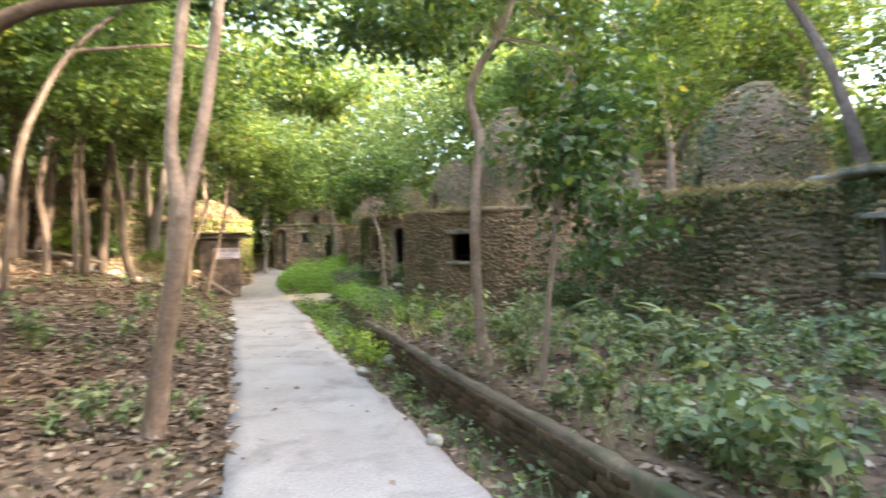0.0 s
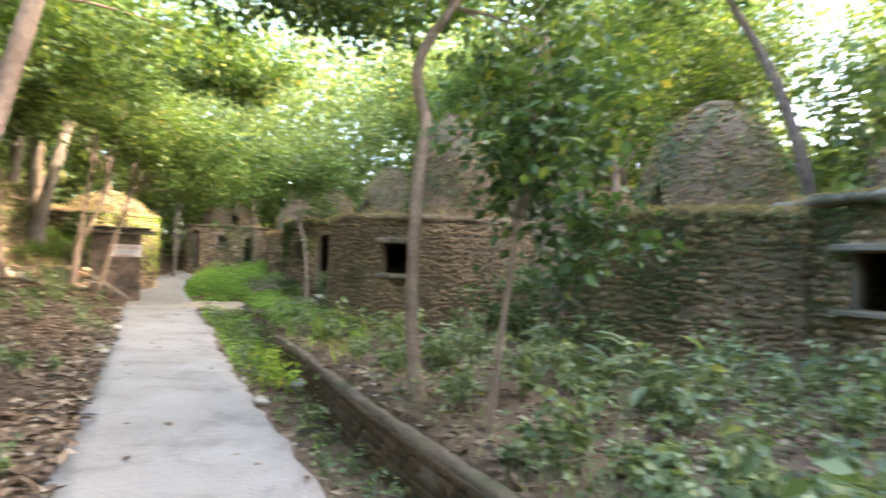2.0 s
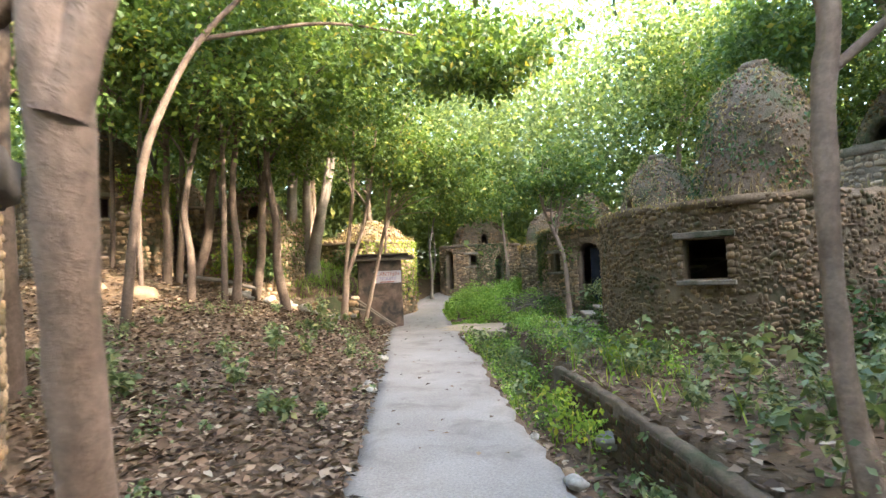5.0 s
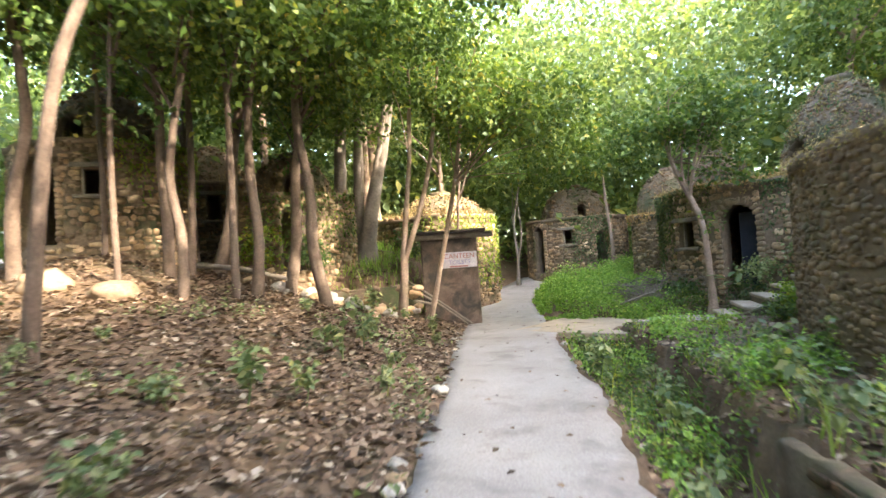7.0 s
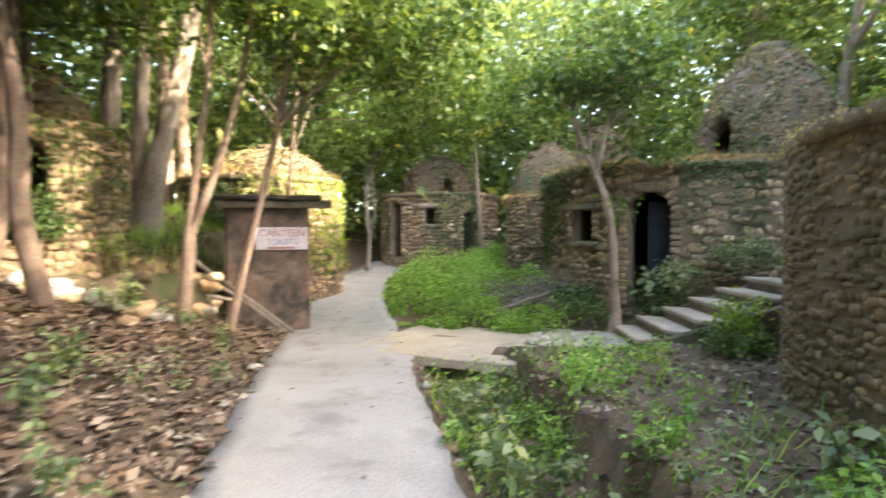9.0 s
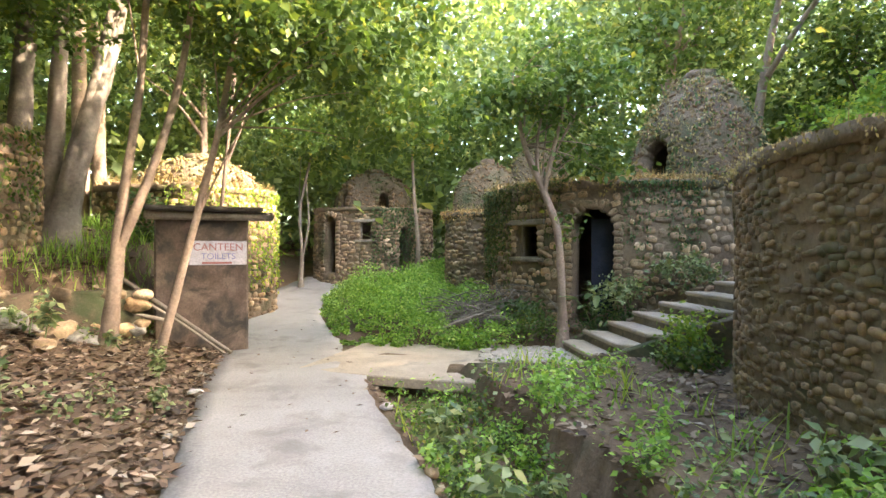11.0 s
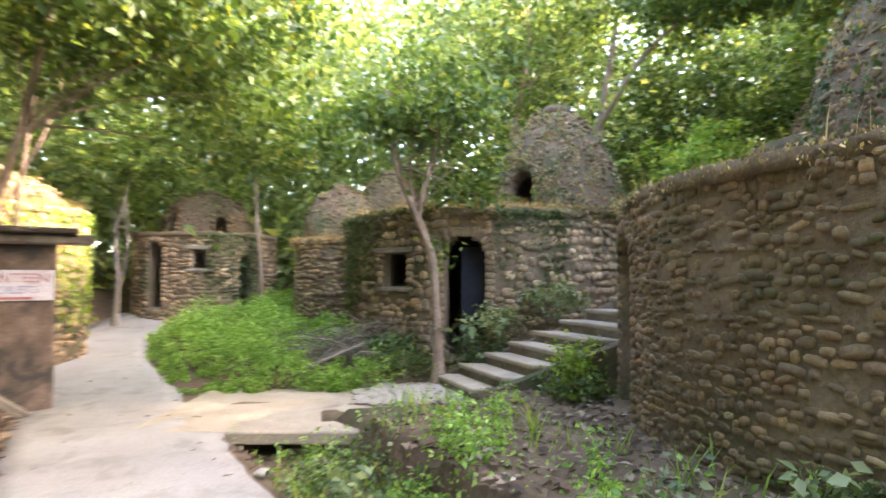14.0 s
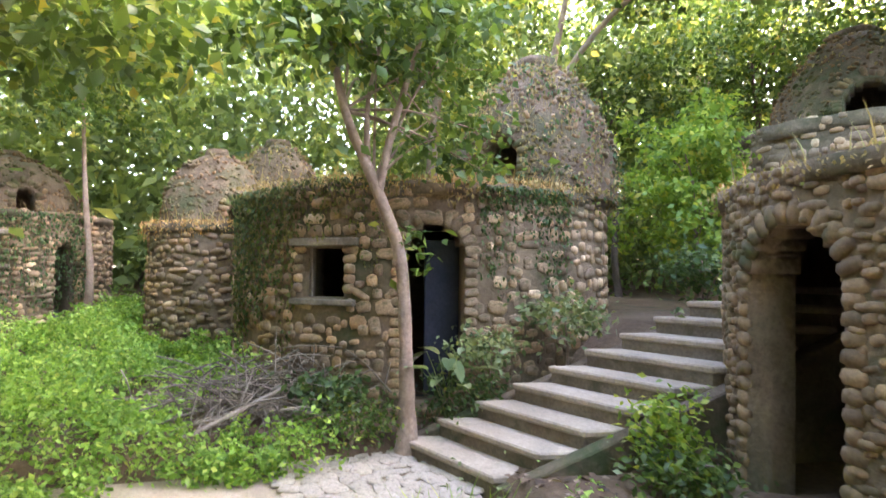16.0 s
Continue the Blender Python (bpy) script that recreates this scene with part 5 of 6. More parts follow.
# vines and moss on walls
def wall_growth(name, label, c, base, R, a0, a1, z0, z1, n, size, mat, droop=1.1, drape=0.0, seed=0, oval=1.0):
    r = np.random.default_rng(seed)
    a = np.radians(r.uniform(a0, a1, n))
    t = r.random(n)
    z = z0 + (z1 - z0) * (1 - t ** (1.0 + drape))
    fringe = 0.5 + 0.5 * np.sin(a * 23 + seed) * np.sin(a * 9.0)
    keep = z > z0 + (z1 - z0) * 0.75 * fringe * min(1, drape)
    a, z = a[keep], z[keep]
    q = R + 0.04 + np.abs(r.normal(0, 0.05, len(a)))
    pts = np.stack([c[0] + oval * q * np.cos(a), c[1] + q * np.sin(a), base + z], 1)
    v, f = leaf_arrays(pts, r.uniform(0.5, 1.2, len(pts)) * size, droop, 0.0, r)
    tagged(new(name, np_mesh(name, v, f, mat)), label, "climbing plant", kind="stuff")


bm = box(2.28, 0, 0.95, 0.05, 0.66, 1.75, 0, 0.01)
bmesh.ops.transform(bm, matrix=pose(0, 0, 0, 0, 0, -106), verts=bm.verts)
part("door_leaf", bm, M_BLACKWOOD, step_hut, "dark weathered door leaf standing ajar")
wall_growth("moss_curtain", "mossy creeper hanging down the hut's side", (-0.5, 24.2), 0.25, 2.65, -178, -146, 0.25, 2.42, 3000, 0.065, M_MOSS, 1.35, 0.8, 1)
wall_growth("creeper", "dark creeper among the hanging moss", (-0.5, 24.2), 0.25, 2.66, -176, -150, 0.5, 2.42, 900, 0.06, M_VINE, 1.2, 0.6, 31)
wall_growth("moss_curtain", "mossy creeper over the window wall", (-0.5, 24.2), 0.25, 2.65, -150, -122, 1.4, 2.47, 1100, 0.055, M_MOSS, 1.35, 1.0, 2)
wall_growth("creeper", "dark creeper hanging beside the doorway", (-0.5, 24.2), 0.25, 2.65, -102, -76, 0.9, 2.4, 1300, 0.06, M_VINE, 1.2, 0.9, 3)
wall_growth("creeper", "creeper fringe along the roof edge", (-0.5, 24.2), 0.25, 2.67, -170, -40, 2.15, 2.5, 900, 0.06, M_DRY, 1.3, 1.0, 4)
wall_growth("creeper", "green creeper over the far hut", (-6.75, 29.6), 0.85, 1.75, -80, -35, 0.1, 1.85, 1700, 0.07, M_VINE, 1.0, 0.2, 5)
wall_growth("creeper", "sunny yellow-green creeper on the mossy hut", (-9.6, 24.1), 0.6, 1.75, -75, 20, 0.0, 2.15, 2600, 0.075, M_LEAF_LIGHT, 1.0, 0.2, 6)
wall_growth("creeper", "dry creeper over the broken roof edge", (6.1, 12.3), 0.05, 2.38, -150, -85, 1.7, 2.4, 1500, 0.07, M_DRY, 1.3, 1.0, 7)
wall_growth("creeper", "dark creeper climbing the shaded wall", (6.1, 12.3), 0.05, 2.36, -178, -120, 0.2, 2.3, 1700, 0.065, M_VINE, 0.9, 0.3, 8)
wall_growth("creeper", "dark creeper hanging over the dim wall", (6.1, 12.3), 0.05, 2.36, -150, -95, 0.5, 2.3, 2200, 0.055, M_VINE, 1.1, 0.5, 17)
wall_growth("creeper", "dark creeper and moss on the window wall", (8.8, 9.8), 0.0, 2.67, -196, -168, 0.3, 2.4, 1500, 0.055, M_VINE, 1.1, 0.5, 18)
wall_growth("roof_straw", "dry straw hanging from the broken roof edge", (8.8, 9.8), 0.0, 2.68, -190, -110, 2.3, 2.6, 1500, 0.045, M_DRY, 1.3, 0.9, 19)
wall_growth("creeper", "sparse creeper between window and roof", (8.8, 9.8), 0.0, 2.67, -172, -130, 1.9, 2.5, 700, 0.07, M_VINE, 1.1, 0.8, 9)


def clear_of_mouth(a, z, mouth):
    """True away from a dome's opening. mouth: (angle, half angle, top)."""
    if mouth is None:
        return np.ones(len(a), bool)
    off = np.abs((a - radians(mouth[0]) + np.pi) % (2 * np.pi) - np.pi)
    return (off > radians(mouth[1])) | (z > mouth[2])


def dome_growth(c, z0, rd, hd, peak, n, size, mat, label, seed, low=0.0, high=0.95, oval=1.0, mouth=None):
    """Grass and creeper on a dome."""
    r = np.random.default_rng(seed)
    z = hd * r.uniform(low, high, n)
    a = r.uniform(0, 2 * np.pi, n)
    clump = (np.sin(a * 4 + z * 5 + seed) + np.sin(a * 9 - z * 7) > -0.2) & clear_of_mouth(a, z, mouth)
    z, a = z[clump], a[clump]
    q = rd * np.sqrt(np.maximum(0.1, 1 - (z / hd) ** peak)) + np.abs(r.normal(0.02, 0.05, len(z)))
    pts = np.stack([c[0] + oval * q * np.cos(a), c[1] + q * np.sin(a), z0 + z], 1)
    v, f = leaf_arrays(pts, r.uniform(0.5, 1.3, len(pts)) * size, 0.9, 0.0, r)
    tagged(new("dome_growth", np_mesh("dome_growth", v, f, mat)), label, "climbing plant", kind="stuff")


dome_growth((0.55, 22.85), 2.65, 1.14, 2.0, 1.6, 5200, 0.06, M_DRY, "dry straw and creeper matted over the dome", 1, mouth=(-152, 18, 0.86))
dome_growth((0.55, 22.85), 2.65, 1.14, 2.0, 1.6, 2400, 0.07, M_VINE, "green creeper on the dome", 2, mouth=(-152, 18, 0.86))
dome_growth((6.1, 12.3), 2.37, 1.22, 2.0, 2.1, 3400, 0.075, M_DRY, "dry straw on the dome", 3)
dome_growth((6.1, 12.3), 2.37, 1.24, 2.0, 2.1, 2600, 0.08, M_VINE, "creeper on the dome", 13, 0.15)
dome_growth((8.8, 9.65), 2.52, 1.57, 1.85, 2.1, 3600, 0.08, M_VINE, "creeper on the dome", 4, 0.2, mouth=(-146, 19, 1.15))
dome_growth((8.8, 9.65), 2.52, 1.57, 1.85, 2.1, 2600, 0.07, M_DRY, "dry straw on the dome", 14, 0.3, mouth=(-146, 19, 1.15))
dome_growth((MID[0] + 0.53, MID[1]), 2.38, 1.62, 2.7, 2.1, 3200, 0.07, M_DRY, "dry straw on the dome", 15, 0.05, 0.95, OVAL)
dome_growth((MID[0] + 0.53, MID[1]), 2.38, 1.62, 2.7, 2.1, 4200, 0.085, M_VINE, "creeper on the dome", 5, 0.1, 0.95, OVAL)
dome_growth((-1.9, 28.7), 2.52, 1.15, 1.9, 1.5, 1300, 0.09, M_DRY, "dry straw on the dome", 6, 0.2)
dome_growth((-9.5, 24.3), 2.72, 1.2, 0.8, 2.1, 2200, 0.09, M_DRY, "dry grass thatching the low dome", 7)
dome_growth((6.6, 21.9), 4.02, 1.4, 1.9, 1.5, 500, 0.08, M_DRY, "dry straw on the dome", 8, 0.5)


# straw tufts standing out from the domes
def dome_tufts(c, z0, rd, hd, peak, n, seed, oval=1.0, mouth=None):
    r = np.random.default_rng(seed)
    z, a = hd * r.uniform(0.02, 0.97, n), r.uniform(0, 2 * np.pi, n)
    ok = (np.sin(a * 5 + z * 4 + seed) + np.sin(a * 11 - z * 6) > 0.1) & clear_of_mouth(a, z, mouth)
    z, a = z[ok], a[ok]
    q = rd * np.sqrt(np.maximum(0.035, 1 - (z / hd) ** peak)) - 0.02
    pts = np.stack([c[0] + oval * q * np.cos(a), c[1] + q * np.sin(a), z0 + z], 1)
    tagged(new("dome_straw", blades_mesh("dome_straw", pts, r.uniform(0.08, 0.3, len(pts)), M_DRY, 1.0, 0.5)), "tangled dry straw on the pebble dome", "dry grass", kind="stuff")


dome_tufts((0.55, 22.85), 2.65, 1.14, 2.0, 1.6, 3200, 1, mouth=(-152, 18, 0.86))
dome_tufts((8.8, 9.65), 2.52, 1.57, 1.85, 2.1, 2600, 2, mouth=(-146, 19, 1.15))
dome_tufts((6.1, 12.3), 2.37, 1.2, 2.0, 2.1, 2600, 3)
dome_tufts((MID[0] + 0.53, MID[1]), 2.38, 1.6, 2.7, 2.1, 2600, 4, OVAL)
dome_tufts((-1.9, 28.7), 2.52, 1.15, 1.9, 1.5, 1600, 5)


# shrubs
def shrub(c, rad, n, per, size, leaf, label, seed):
    x0, y0, z0 = c[0], c[1], gz(c[0], c[1])
    stems = [[(x0, y0, z0, 0.02), (c[0] + 0.05, c[1], (z0 + c[2]) / 2, 0.015), (c[0], c[1], c[2], 0.008)]]
    return tree("shrub", label, stems, M_BARK, [(c, rad, n, per, 0.12)], leaf, (), size, seed)


shrub((3.2, 22.4, 3.1), (1.35, 1.1, 1.7), 200, 34, 0.11, M_LEAF_LIGHT, "bushy light green shrub above the steps", 201)
shrub((-0.85, 19.1, 0.30), (0.45, 0.28, 0.34), 34, 26, 0.07, M_LEAF, "leafy shrub beside the steps", 202)
shrub((-0.75, 19.35, 0.6), (0.3, 0.2, 0.3), 20, 26, 0.07, M_LEAF_LIGHT, "leafy shrub against the steps' side wall", 203)
shrub((-1.9, 18.6, 0.18), (0.35, 0.3, 0.2), 14, 20, 0.065, M_LEAF_LIGHT, "low green shrub at the foot of the steps", 204)
shrub((-1.1, 21.3, 0.95), (0.6, 0.3, 0.3), 24, 24, 0.08, M_HERB, "weeds leaning over the steps' edge", 205)
shrub((-0.2, 21.2, 1.25), (0.6, 0.3, 0.28), 24, 24, 0.08, M_HERB, "weeds leaning over the steps' edge", 206)
shrub((1.5, 20.9, 1.75), (0.5, 0.4, 0.4), 26, 26, 0.09, M_LEAF_DARK, "dark shrub at the top of the steps", 207)
shrub((-2.6, 21.7, 0.55), (0.4, 0.35, 0.35), 22, 24, 0.09, M_LEAF_DARK, "dark weeds round the young tree", 208)
shrub((-1.15, 11.4, 0.05), (0.18, 0.35, 0.22), 16, 14, 0.075, M_LEAF_LIGHT, "yellow-green seedling on the ditch's edge", 216)
shrub((-0.75, 10.6, 0.02), (0.14, 0.25, 0.2), 12, 12, 0.07, M_LEAF_LIGHT, "yellow-green seedling on the ditch's edge", 217)
shrub((-0.4, 13.1, 0.42), (0.4, 0.25, 0.2), 20, 16, 0.07, M_LEAF_LIGHT, "bright yellow-green plant below the oval hut", 218)
shrub((2.6, 4.9, 0.55), (0.35, 0.3, 0.3), 12, 14, 0.115, M_HERB, "broad-leaved grey-green bush on the bank", 219)
shrub((3.0, 12.6, 0.9), (0.9, 0.5, 0.8), 50, 26, 0.10, M_LEAF_DARK, "dark shrub growing between two huts", 209)
shrub((4.3, 11.2, 0.5), (0.7, 0.4, 0.45), 34, 24, 0.10, M_HERB, "grey-green shrub against the wall", 210)


def big_plant(x, y, z, seed):
    """A plant with long broad leaves on arching stalks."""
    p = thing("broadleaf_plant", (x, y, z), "broad-leaved plant by the doorway", "plant")
    r = random.Random(seed)
    for k in range(13):
        a, l = r.uniform(0, 6.28), r.uniform(0.15, 0.42)
        tip = Vector((math.cos(a) * l, math.sin(a) * l, r.uniform(0.25, 0.75)))
        piece("leaf_stalk", tube_mesh("leaf_stalk", [(0, 0, -0.03), tuple(tip * 0.6 + Vector((0, 0, 0.08))), tuple(tip)], [0.009, 0.007, 0.004], M_HERB, 5, 0.0, k), p)
        bm = bmesh.new()
        n, L, W = 6, r.uniform(0.26, 0.36), r.uniform(0.05, 0.07)
        rows = []
        for i in range(n + 1):
            t = i / n
            w = W * math.sin(math.pi * min(1, t * 0.92 + 0.06)) ** 0.8
            rows.append([bm.verts.new((s * w, t * L, -0.25 * L * t * t + abs(s) * w * 0.35)) for s in (-1, 0, 1)])
        for i in range(n):
            for j in range(2):
                bm.faces.new((rows[i][j], rows[i][j + 1], rows[i + 1][j + 1], rows[i + 1][j]))
        bmesh.ops.transform(bm, matrix=Matrix.Translation(tip) @ pose(0, 0, 0, r.uniform(-20, 25), 0, math.degrees(a) - 90), verts=bm.verts)
        part("leaf", bm, M_HERB, p)
    return p


big_plant(-1.45, 21.45, gz(-1.45, 21.45), 3)
big_plant(2.55, 8.9, gz(2.55, 8.9), 4)
big_plant(3.2, 8.2, gz(3.2, 8.2), 5)

# tall trees over the huts and the path; the first three are added for shade
tree("tree", "tall tree added behind the round hut, shading crown over its dome",
     [[(6.3, 19.4, 0.8, 0.2), (6.2, 19.4, 2.5, 0.16), (5.9, 19.3, 4.5, 0.13), (5.2, 19.1, 6.2, 0.1), (4.4, 18.9, 7.8, 0.06)]],
     M_BARK, [((3.4, 20.3, 6.6), (2.2, 2.0, 0.9), 130, 30, 0.28), ((4.2, 18.6, 8.4), (2.8, 2.8, 1.5), 150, 34, 0.28), ((7.2, 19.5, 8.6), (2.6, 2.6, 1.5), 140, 34, 0.28)], M_LEAF, [[(5.8, 19.3, 4.8, 0.08), (6.6, 19.4, 6.4, 0.05), (7.3, 19.5, 8.2, 0.03)]], 0.15, 131)
tree("tree", "tall shade tree added on the rise above the steps",
     [[(2.7, 25.9, 1.0, 0.15), (2.75, 25.9, 3.2, 0.12), (2.9, 25.8, 5.2, 0.1), (3.2, 25.4, 7.6, 0.05)]],
     M_BARK, [((4.0, 24.6, 8.6), (3.0, 2.6, 1.3), 180, 34, 0.28), ((3.9, 22.4, 7.3), (2.0, 2.6, 0.9), 200, 34, 0.28)], M_LEAF, [[(2.9, 25.8, 5.2, 0.07), (3.3, 24.4, 6.6, 0.05), (3.9, 22.6, 7.2, 0.02)]], 0.15, 133)
tree("tree", "tall shade tree added behind the domed huts",
     [[(9.2, 13.6, 0.5, 0.17), (9.1, 13.7, 2.8, 0.14), (8.6, 14.1, 5.4, 0.11), (7.6, 14.8, 7.8, 0.06)]],
     M_BARK_DARK, [((7.2, 14.9, 8.6), (3.3, 3.2, 1.5), 230, 34, 0.28)], M_LEAF, (), 0.15, 135)
tree("tree", "slim tall tree on the leafy slope arching over the path",
     [[(-7.8, 11.8, 0.45, 0.09), (-7.7, 11.9, 2.0, 0.075), (-7.6, 12.1, 3.8, 0.065), (-7.0, 12.6, 5.6, 0.055), (-5.6, 13.4, 7.2, 0.035)]],
     M_BARK_DARK, [((-5.0, 13.9, 7.8), (3.0, 2.8, 1.2), 190, 32, 0.26), ((-3.4, 15.4, 5.9), (2.3, 2.0, 0.7), 130, 30, 0.22), ((-2.6, 14.6, 5.1), (1.6, 1.3, 0.5), 80, 30, 0.2)], M_LEAF, [[(-7.0, 12.6, 5.6, 0.045), (-5.2, 14.0, 6.2, 0.03), (-3.4, 15.4, 6.0, 0.012)]], 0.14, 137)

# spreading tree behind the roadside hut
tree("tree", "large dark-limbed tree spreading over the slab-roofed hut",
     [[(-6.4, 9.1, 0.2, 0.2), (-6.4, 9.05, 1.6, 0.17), (-6.35, 8.95, 3.2, 0.16), (-6.1, 8.8, 4.4, 0.16), (-6.2, 8.6, 5.8, 0.1), (-6.0, 8.4, 7.4, 0.06)]],
     M_BARK_DARK, [((-4.6, 8.4, 7.0), (3.2, 2.8, 1.6), 240, 34, 0.27), ((-2.3, 9.8, 5.9), (2.0, 1.8, 0.9), 120, 34, 0.22), ((-0.5, 10.8, 5.2), (1.9, 1.4, 0.6), 110, 30, 0.2), ((0.4, 12.2, 6.0), (1.6, 1.6, 0.6), 80, 30, 0.22)], M_LEAF_DARK,
     [[(-6.1, 8.8, 4.2, 0.13), (-4.8, 8.8, 4.9, 0.10), (-3.4, 9.3, 5.15, 0.075), (-1.6, 10.0, 5.6, 0.045), (0.0, 10.6, 5.5, 0.02)], [(-6.1, 8.8, 4.3, 0.1), (-5.9, 7.6, 4.8, 0.07), (-5.2, 6.4, 5.4, 0.04)]], 0.13, 27)

# pale many-stemmed fig
fig = [[(-10.4, 20.5, 1.6, 0.34), (-10.42, 20.52, 2.3, 0.2), (-10.4, 20.55, 3.6, 0.17), (-10.3, 20.7, 6.5, 0.1)],
       [(-10.1, 20.75, 1.5, 0.2), (-10.1, 20.8, 2.5, 0.15), (-10.05, 20.9, 4.0, 0.13), (-10.0, 21.0, 6.5, 0.08)],
       [(-9.8, 20.6, 1.4, 0.36), (-9.78, 20.7, 2.1, 0.22), (-9.65, 20.95, 3.4, 0.17), (-9.5, 21.3, 4.6, 0.14), (-9.3, 21.6, 6.4, 0.09)],
       [(-9.9, 20.6, 1.45, 0.16), (-9.85, 20.72, 2.4, 0.11), (-9.6, 21.0, 3.8, 0.09), (-9.4, 21.3, 5.6, 0.06)]]
tree("fig_tree", "many-stemmed pale fig tree on the bank", fig, M_BARK_PALE, [((-10.0, 21.2, 6.6), (3.0, 3.0, 1.6), 200, 32, 0.27)], M_LEAF, (), 0.14, 33)
shrub((-10.75, 18.1, 2.15), (0.5, 0.4, 0.55), 40, 24, 0.11, M_LEAF_LIGHT, "sunlit yellow-green shrub before the stone huts", 211)
shrub((-10.0, 18.75, 1.85), (0.6, 0.35, 0.5), 44, 24, 0.09, M_LEAF_DARK, "dark bush below the arched opening", 212)
shrub((-9.2, 21.9, 2.0), (0.7, 0.4, 0.7), 44, 24, 0.09, M_LEAF_DARK, "dark bush behind the fig tree", 213)
wall_growth("creeper", "green creeper over the half-ruined hut", (-11.2, 19.6), 1.5, 1.5, -90, 20, 0.2, 1.75, 1500, 0.08, M_LEAF, 1.0, 0.6, 24)
wall_growth("creeper", "creeper hanging over the shaded hut", (-13.8, 16.6), 2.3, 1.75, -30, 60, 0.6, 2.05, 1500, 0.08, M_LEAF_LIGHT, 1.0, 0.9, 25)
wall_growth("roof_straw", "orange dry straw hanging over the drum's edge", (-2.9, 26.4), 0.3, 1.36, -180, 10, 1.85, 2.15, 1500, 0.045, M_STRAW, 1.3, 0.8, 21)
wall_growth("roof_straw", "orange dry straw along the mossy roof edge", (-0.5, 24.2), 0.25, 2.62, -135, -60, 2.25, 2.5, 1000, 0.04, M_STRAW, 1.3, 1.0, 22)
wall_growth("roof_straw", "dry straw hanging from the hut's roof edge", MID, 0.0, 3.36, 120, 260, 2.15, 2.42, 900, 0.04, M_DRY, 1.3, 1.0, 23, OVAL)
x, y = scatter(2600, -3.9, -2.0, 25.2, 27.6, 31, lambda a, b: ((a + 2.9) ** 2 + (b - 26.4) ** 2 < 1.3 ** 2))
tagged(new("roof_straw", blades_mesh("roof_straw", np.stack([x, y, np.full(len(x), 2.36)], 1), rng.uniform(0.06, 0.2, len(x)), M_STRAW, 0.6, 0.6)), "orange dry straw on the drum's roof", "dry grass", kind="stuff")
x, y = scatter(9000, -3.0, 2.2, 21.4, 24.5, 32, lambda a, b: ((a + 0.5) ** 2 + (b - 24.2) ** 2 < 2.66 ** 2) & ((a + 0.5) ** 2 + (b - 24.2) ** 2 > 1.9 ** 2) & (patchy(a, b, 1.9) > 0.1))
tagged(new("roof_straw", blades_mesh("roof_straw", np.stack([x, y, np.full(len(x), 2.68)], 1), rng.uniform(0.08, 0.26, len(x)), M_STRAW, 0.6, 0.6)), "orange dry straw on the mossy roof", "dry grass", kind="stuff")
shrub((-2.5, 21.35, 0.35), (0.75, 0.3, 0.25), 44, 26, 0.05, M_LEAF, "fresh green weeds at the young tree's foot", 214)
shrub((-1.35, 21.25, 0.55), (0.5, 0.22, 0.3), 30, 26, 0.06, M_LEAF_DARK, "dark leafy weeds beside the steps", 215)
tree("tree", "thin pale tree before the far hut", [[(-8.35, 27.6, 0.7, 0.07), (-8.3, 27.6, 1.5, 0.05), (-8.45, 27.7, 2.6, 0.04), (-8.1, 27.8, 4.2, 0.03)], [(-8.3, 27.6, 1.3, 0.035), (-8.1, 27.6, 2.2, 0.03), (-8.2, 27.6, 3.4, 0.02)]],
     M_BARK_PALE, [((-8.1, 27.7, 4.6), (1.7, 1.5, 1.1), 100, 28, 0.2)], M_LEAF, (), 0.13, 35)
tree("tree", "thin grey tree beside the far hut", [[(-5.2, 28.0, 0.75, 0.09), (-5.15, 28.0, 1.6, 0.06), (-5.3, 28.1, 3.0, 0.045), (-5.4, 28.2, 5.0, 0.03)]],
     M_BARK, [((-5.3, 28.2, 5.2), (1.9, 1.7, 1.3), 120, 28, 0.22)], M_LEAF, (), 0.13, 37)

# ---- loose things ----
landing = thing("cobbled_landing", (-2.6, 20.6, -0.08), "pale river cobbles set at the foot of the steps", "paving")
part("mortar_bed", box(0.1, 0.1, 0.02, 1.5, 1.3, 0.20, -11, 0.03), M_STEP, landing)
lr = random.Random(8)
LAND = []
for i in range(10):
    for j in range(9):
        x, y = -0.6 + i * 0.15 + lr.uniform(-0.04, 0.04), -0.5 + j * 0.145 + lr.uniform(-0.04, 0.04)
        LAND.append(np.array((pose(x + 0.05, y + 0.05, 0.125, lr.uniform(-8, 8), lr.uniform(-8, 8), lr.uniform(0, 360)) @ Matrix.Diagonal((lr.uniform(0.07, 0.115), lr.uniform(0.055, 0.085), 0.022, 1)))))
PIECES.append((landing, np.array(LAND), M_COBBLE))


def boulder(x, y, z, sx, sy, sz, mat, label, seed):
    bm = bmesh.new()
    bmesh.ops.create_icosphere(bm, subdivisions=3, radius=1.0)
    for v in bm.verts:
        n = noise.noise(v.co * 1.3 + Vector((seed * 3.1, 0, 0))) * 0.35 + noise.noise(v.co * 3.5 + Vector((0, seed, 0))) * 0.1
        v.co *= 1 + n
        v.co = Vector((v.co.x * sx, v.co.y * sy, v.co.z * sz))
    me = bpy.data.meshes.new("boulder")
    bm.to_mesh(me)
    bm.free()
    me.materials.append(mat)
    for p in me.polygons:
        p.use_smooth = True
    ob = new("boulder", me)
    ob.matrix_basis = pose(x, y, z, 0, 0, seed * 47 % 360)
    return tagged(ob, label, "boulder")


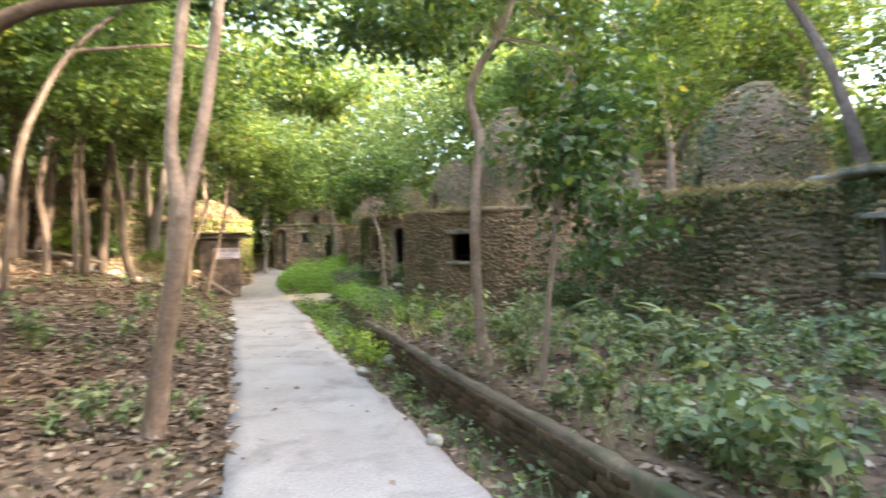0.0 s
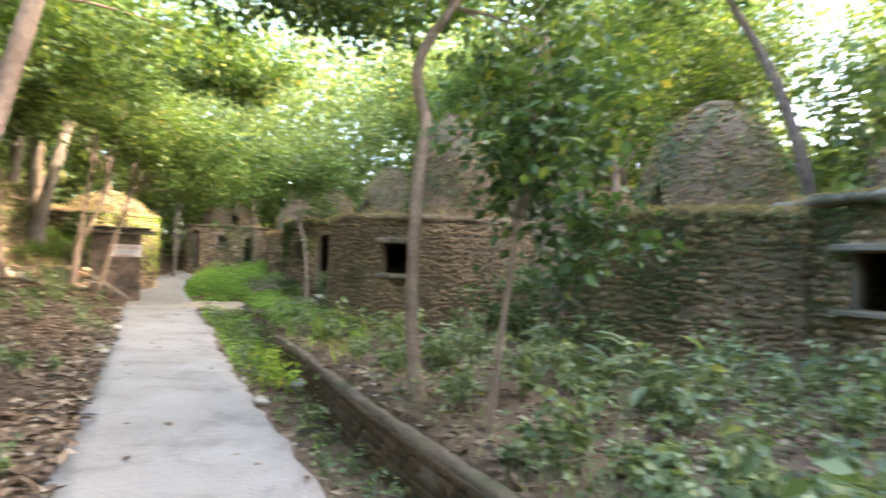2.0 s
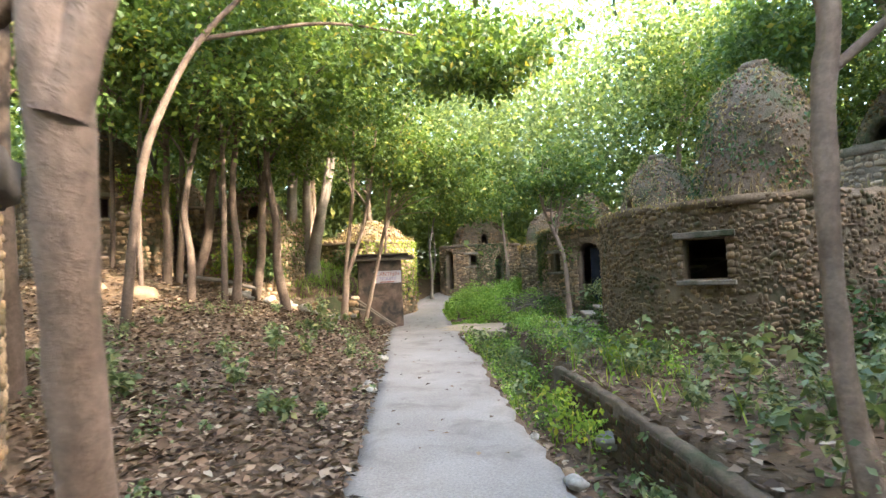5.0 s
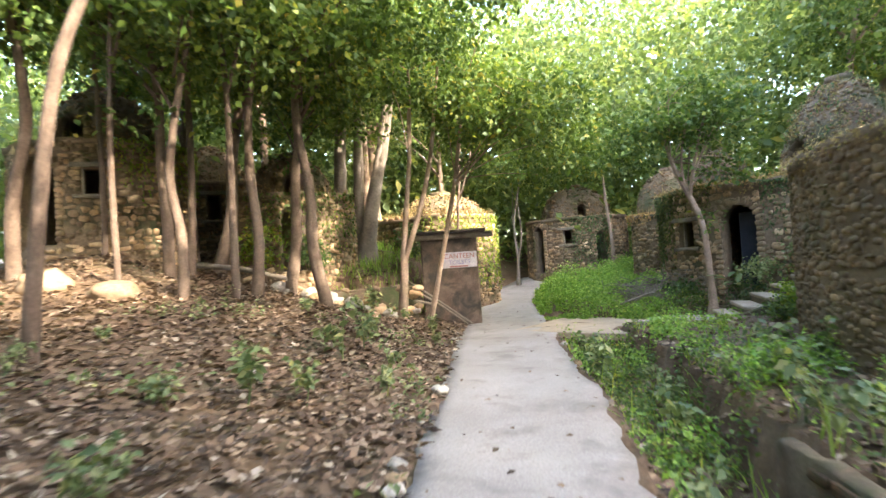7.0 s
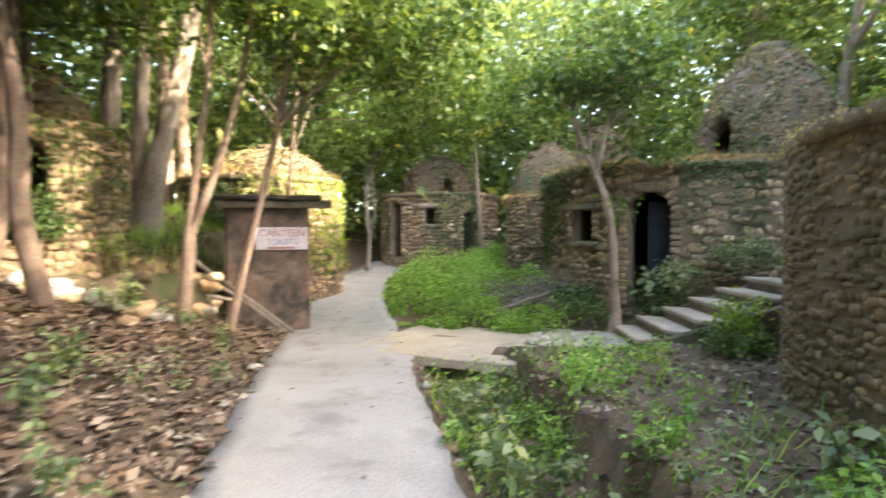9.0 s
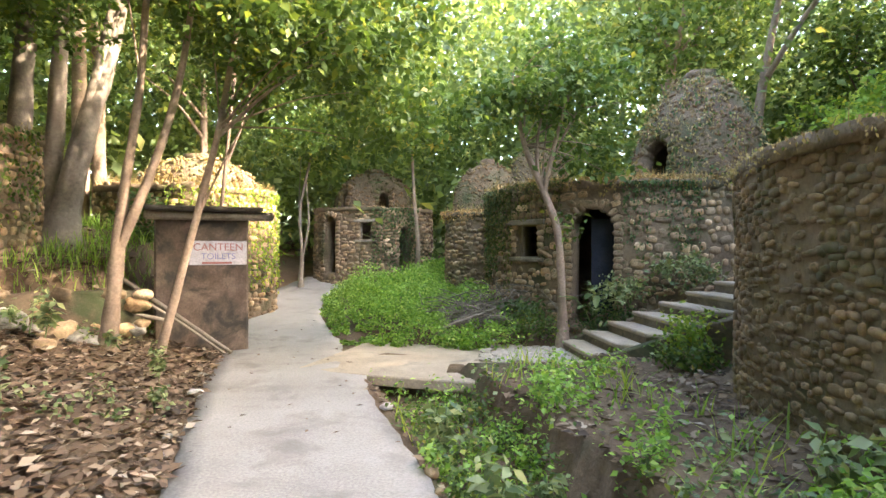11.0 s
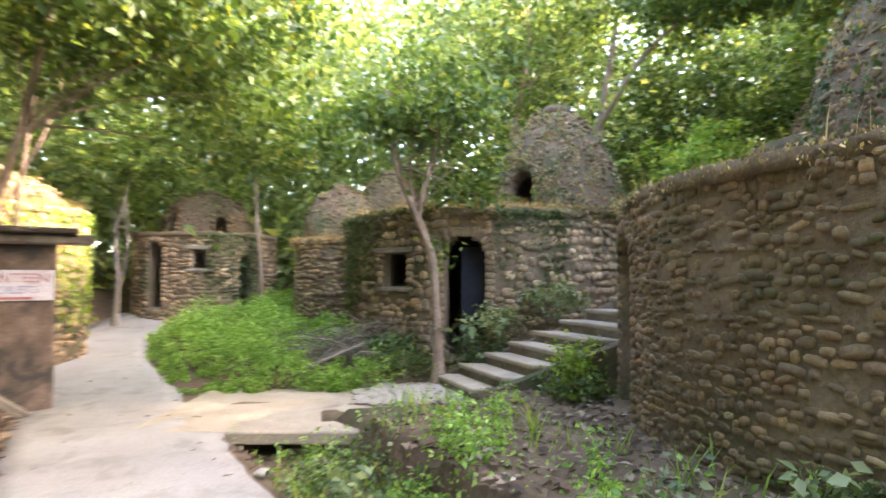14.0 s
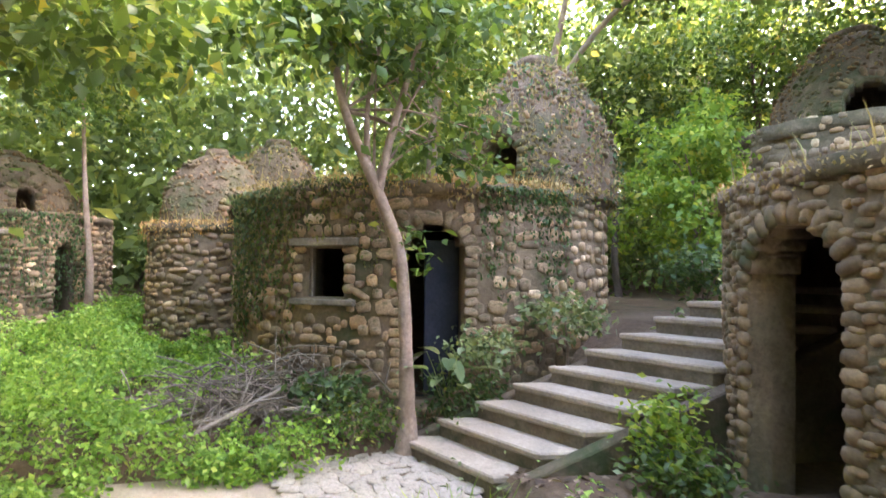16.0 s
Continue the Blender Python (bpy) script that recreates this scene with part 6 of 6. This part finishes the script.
br = random.Random(4)
for k in range(15):
    t = k / 14
    x, y = -10.6 + 2.6 * t + br.uniform(-0.08, 0.08), 17.6 + 1.35 * t + br.uniform(-0.12, 0.12)
    s = br.uniform(0.09, 0.19)
    boulder(x, y, gz(x, y) + s * 0.45, s * 1.3, s, s * 0.8, M_WHITESTONE if k % 3 else M_STONE, "pale boulder in a row along the bank", k + 1)
for k in range(9):
    x, y = -10.3 + br.uniform(-0.2, 2.3), 17.9 + br.uniform(0.0, 1.3)
    s = br.uniform(0.08, 0.15)
    boulder(x, y, gz(x, y) + s * 0.4, s * 1.3, s, s * 0.8, M_STONE, "brown stone in the tumbled bank wall", k + 31)
for k in range(34):
    t = br.random()
    s = br.uniform(0.08, 0.15)
    boulder(-10.7 + 2.75 * t + 0.07, 18.36 + 1.56 * t - 0.13, 0.62 + br.uniform(-0.2, 0.36), s * 1.35, s, s * 0.7, M_STONE if k % 4 else M_WHITESTONE, "rubble stone stacked against the bank wall", k + 101)
boulder(-9.6, 13.9, gz(-9.6, 13.9) + 0.05, 0.34, 0.28, 0.2, M_STONE, "large sunlit boulder on the leafy slope", 51)
boulder(-10.6, 13.5, gz(-10.6, 13.5) + 0.05, 0.42, 0.3, 0.22, M_STONE, "large mossy boulder on the leafy slope", 52)
boulder(-0.55, 10.9, -0.22, 0.13, 0.11, 0.1, M_WHITESTONE, "grey stone lying in the ditch", 53)
boulder(-4.55, 14.3, 0.05, 0.09, 0.075, 0.075, M_WHITESTONE, "pale stone at the path's edge", 54)
for k in range(22):
    y = br.uniform(4, 20)
    side = br.random() < 0.5
    x = float(np.interp(y, LEFT_Y, LEFT_X)) - br.uniform(0.0, 0.12) if side else float(np.interp(y, RIGHT_Y, RIGHT_X)) + br.uniform(0.0, 0.1)
    s = br.uniform(0.03, 0.07)
    boulder(x, y, gz(x, y) + s * 0.5, s * 1.3, s, s * 0.8, M_WHITESTONE if br.random() < 0.5 else M_STONE, "small stone at the path's edge", k + 60)


def pole(pts, r, label):
    p0 = Vector(pts[0])
    ob = new("fallen_pole", tube_mesh("fallen_pole", [tuple(Vector(p) - p0) for p in pts], [r, r * 0.9, r * 0.7], M_WOOD, 8, 0.08, 3))
    ob.matrix_basis = Matrix.Translation(p0)
    tagged(ob, label, "pole")


pole([(-8.3, 19.9, 1.15), (-7.5, 20.0, 0.6), (-6.75, 20.05, 0.1)], 0.035, "dry bamboo pole leaning by the booth")
pole([(-8.1, 19.8, 0.95), (-7.4, 19.95, 0.5), (-6.8, 19.95, 0.1)], 0.025, "dry bamboo pole leaning by the booth")
pole([(-8.9, 19.4, 0.85), (-8.2, 19.6, 0.75), (-7.6, 19.9, 0.55)], 0.04, "grey fallen branch on the bank")
pole([(-11.3, 16.8, 1.75), (-10.2, 17.0, 1.6), (-9.4, 17.3, 1.35)], 0.06, "fallen trunk lying on the bank")
wall_strip("bank_wall", [(-10.8, 18.3), (-9.6, 18.9), (-8.5, 19.5), (-7.9, 19.95)], 1.0, 0.2, 0.18, M_WALLBRICK, "low crumbling cement wall holding the bank", "retaining wall", 9)


def brush_pile():
    r = np.random.default_rng(77)
    vs, fs, off = [], [], 0
    for k in range(420):
        p = np.array([-3.0 + r.normal(0, 0.5), 22.25 + r.normal(0, 0.25), 0.0])
        p[2] = gz(p[0], p[1]) + 0.05 + abs(r.normal(0.08, 0.22))
        d = r.normal(0, 1, 3) * [0.24, 0.18, 0.13]
        v, f = tube_arrays([p - d, p + [0, 0, 0.05], p + d], [0.009, 0.007, 0.003], 5, 0.1, k)
        vs.append(v)
        fs.append(f + off)
        off += len(v)
    tagged(new("brushwood_pile", np_mesh("brushwood_pile", np.concatenate(vs), np.concatenate(fs), M_WOOD)), "heap of dry brown brushwood among weeds", "brushwood", kind="stuff")


brush_pile()
pole([(-3.9, 21.6, 0.28), (-3.4, 21.75, 0.45), (-2.9, 22.0, 0.62)], 0.025, "bare fallen branch across the weeds")

# ---- brick courses of the retaining wall ----
BRICK = np_mesh("brick", *many_box(), M_BRICK)
bk = random.Random(19)
for row in range(5):
    yb = 2.6 + 0.12 * (row % 2)
    while yb < 12.6:
        ym = yb + 0.115
        xb = float(np.interp(ym, WALL_Y, WALL_X))
        dx = float(np.interp(ym + 0.1, WALL_Y, WALL_X)) - float(np.interp(ym - 0.1, WALL_Y, WALL_X))
        if bk.random() > 0.12:
            ob = new("brick", BRICK)
            ob.parent = ditch_wall
            ob.matrix_basis = pose(xb - 0.122 + bk.uniform(-0.006, 0.004), ym - 0.05, 0.085 - 0.088 * row + bk.uniform(-0.006, 0.006), bk.uniform(-2, 2), 0, math.degrees(math.atan2(0.2, dx)) + bk.uniform(-2, 2)) @ Matrix.Diagonal((bk.uniform(0.085, 0.108), 0.03, bk.uniform(0.032, 0.039), 1))
        yb += 0.225

# ---- single stones of the nearest walls ----
SHARED = {}
for wall_ob, mats, stone in PIECES:
    if stone.name not in SHARED:
        SHARED[stone.name] = cobble_meshes(stone)
    for k, m in enumerate(mats):
        ob = new("stone", SHARED[stone.name][k % 4])
        ob.parent = wall_ob
        ob.matrix_basis = Matrix(m.tolist())
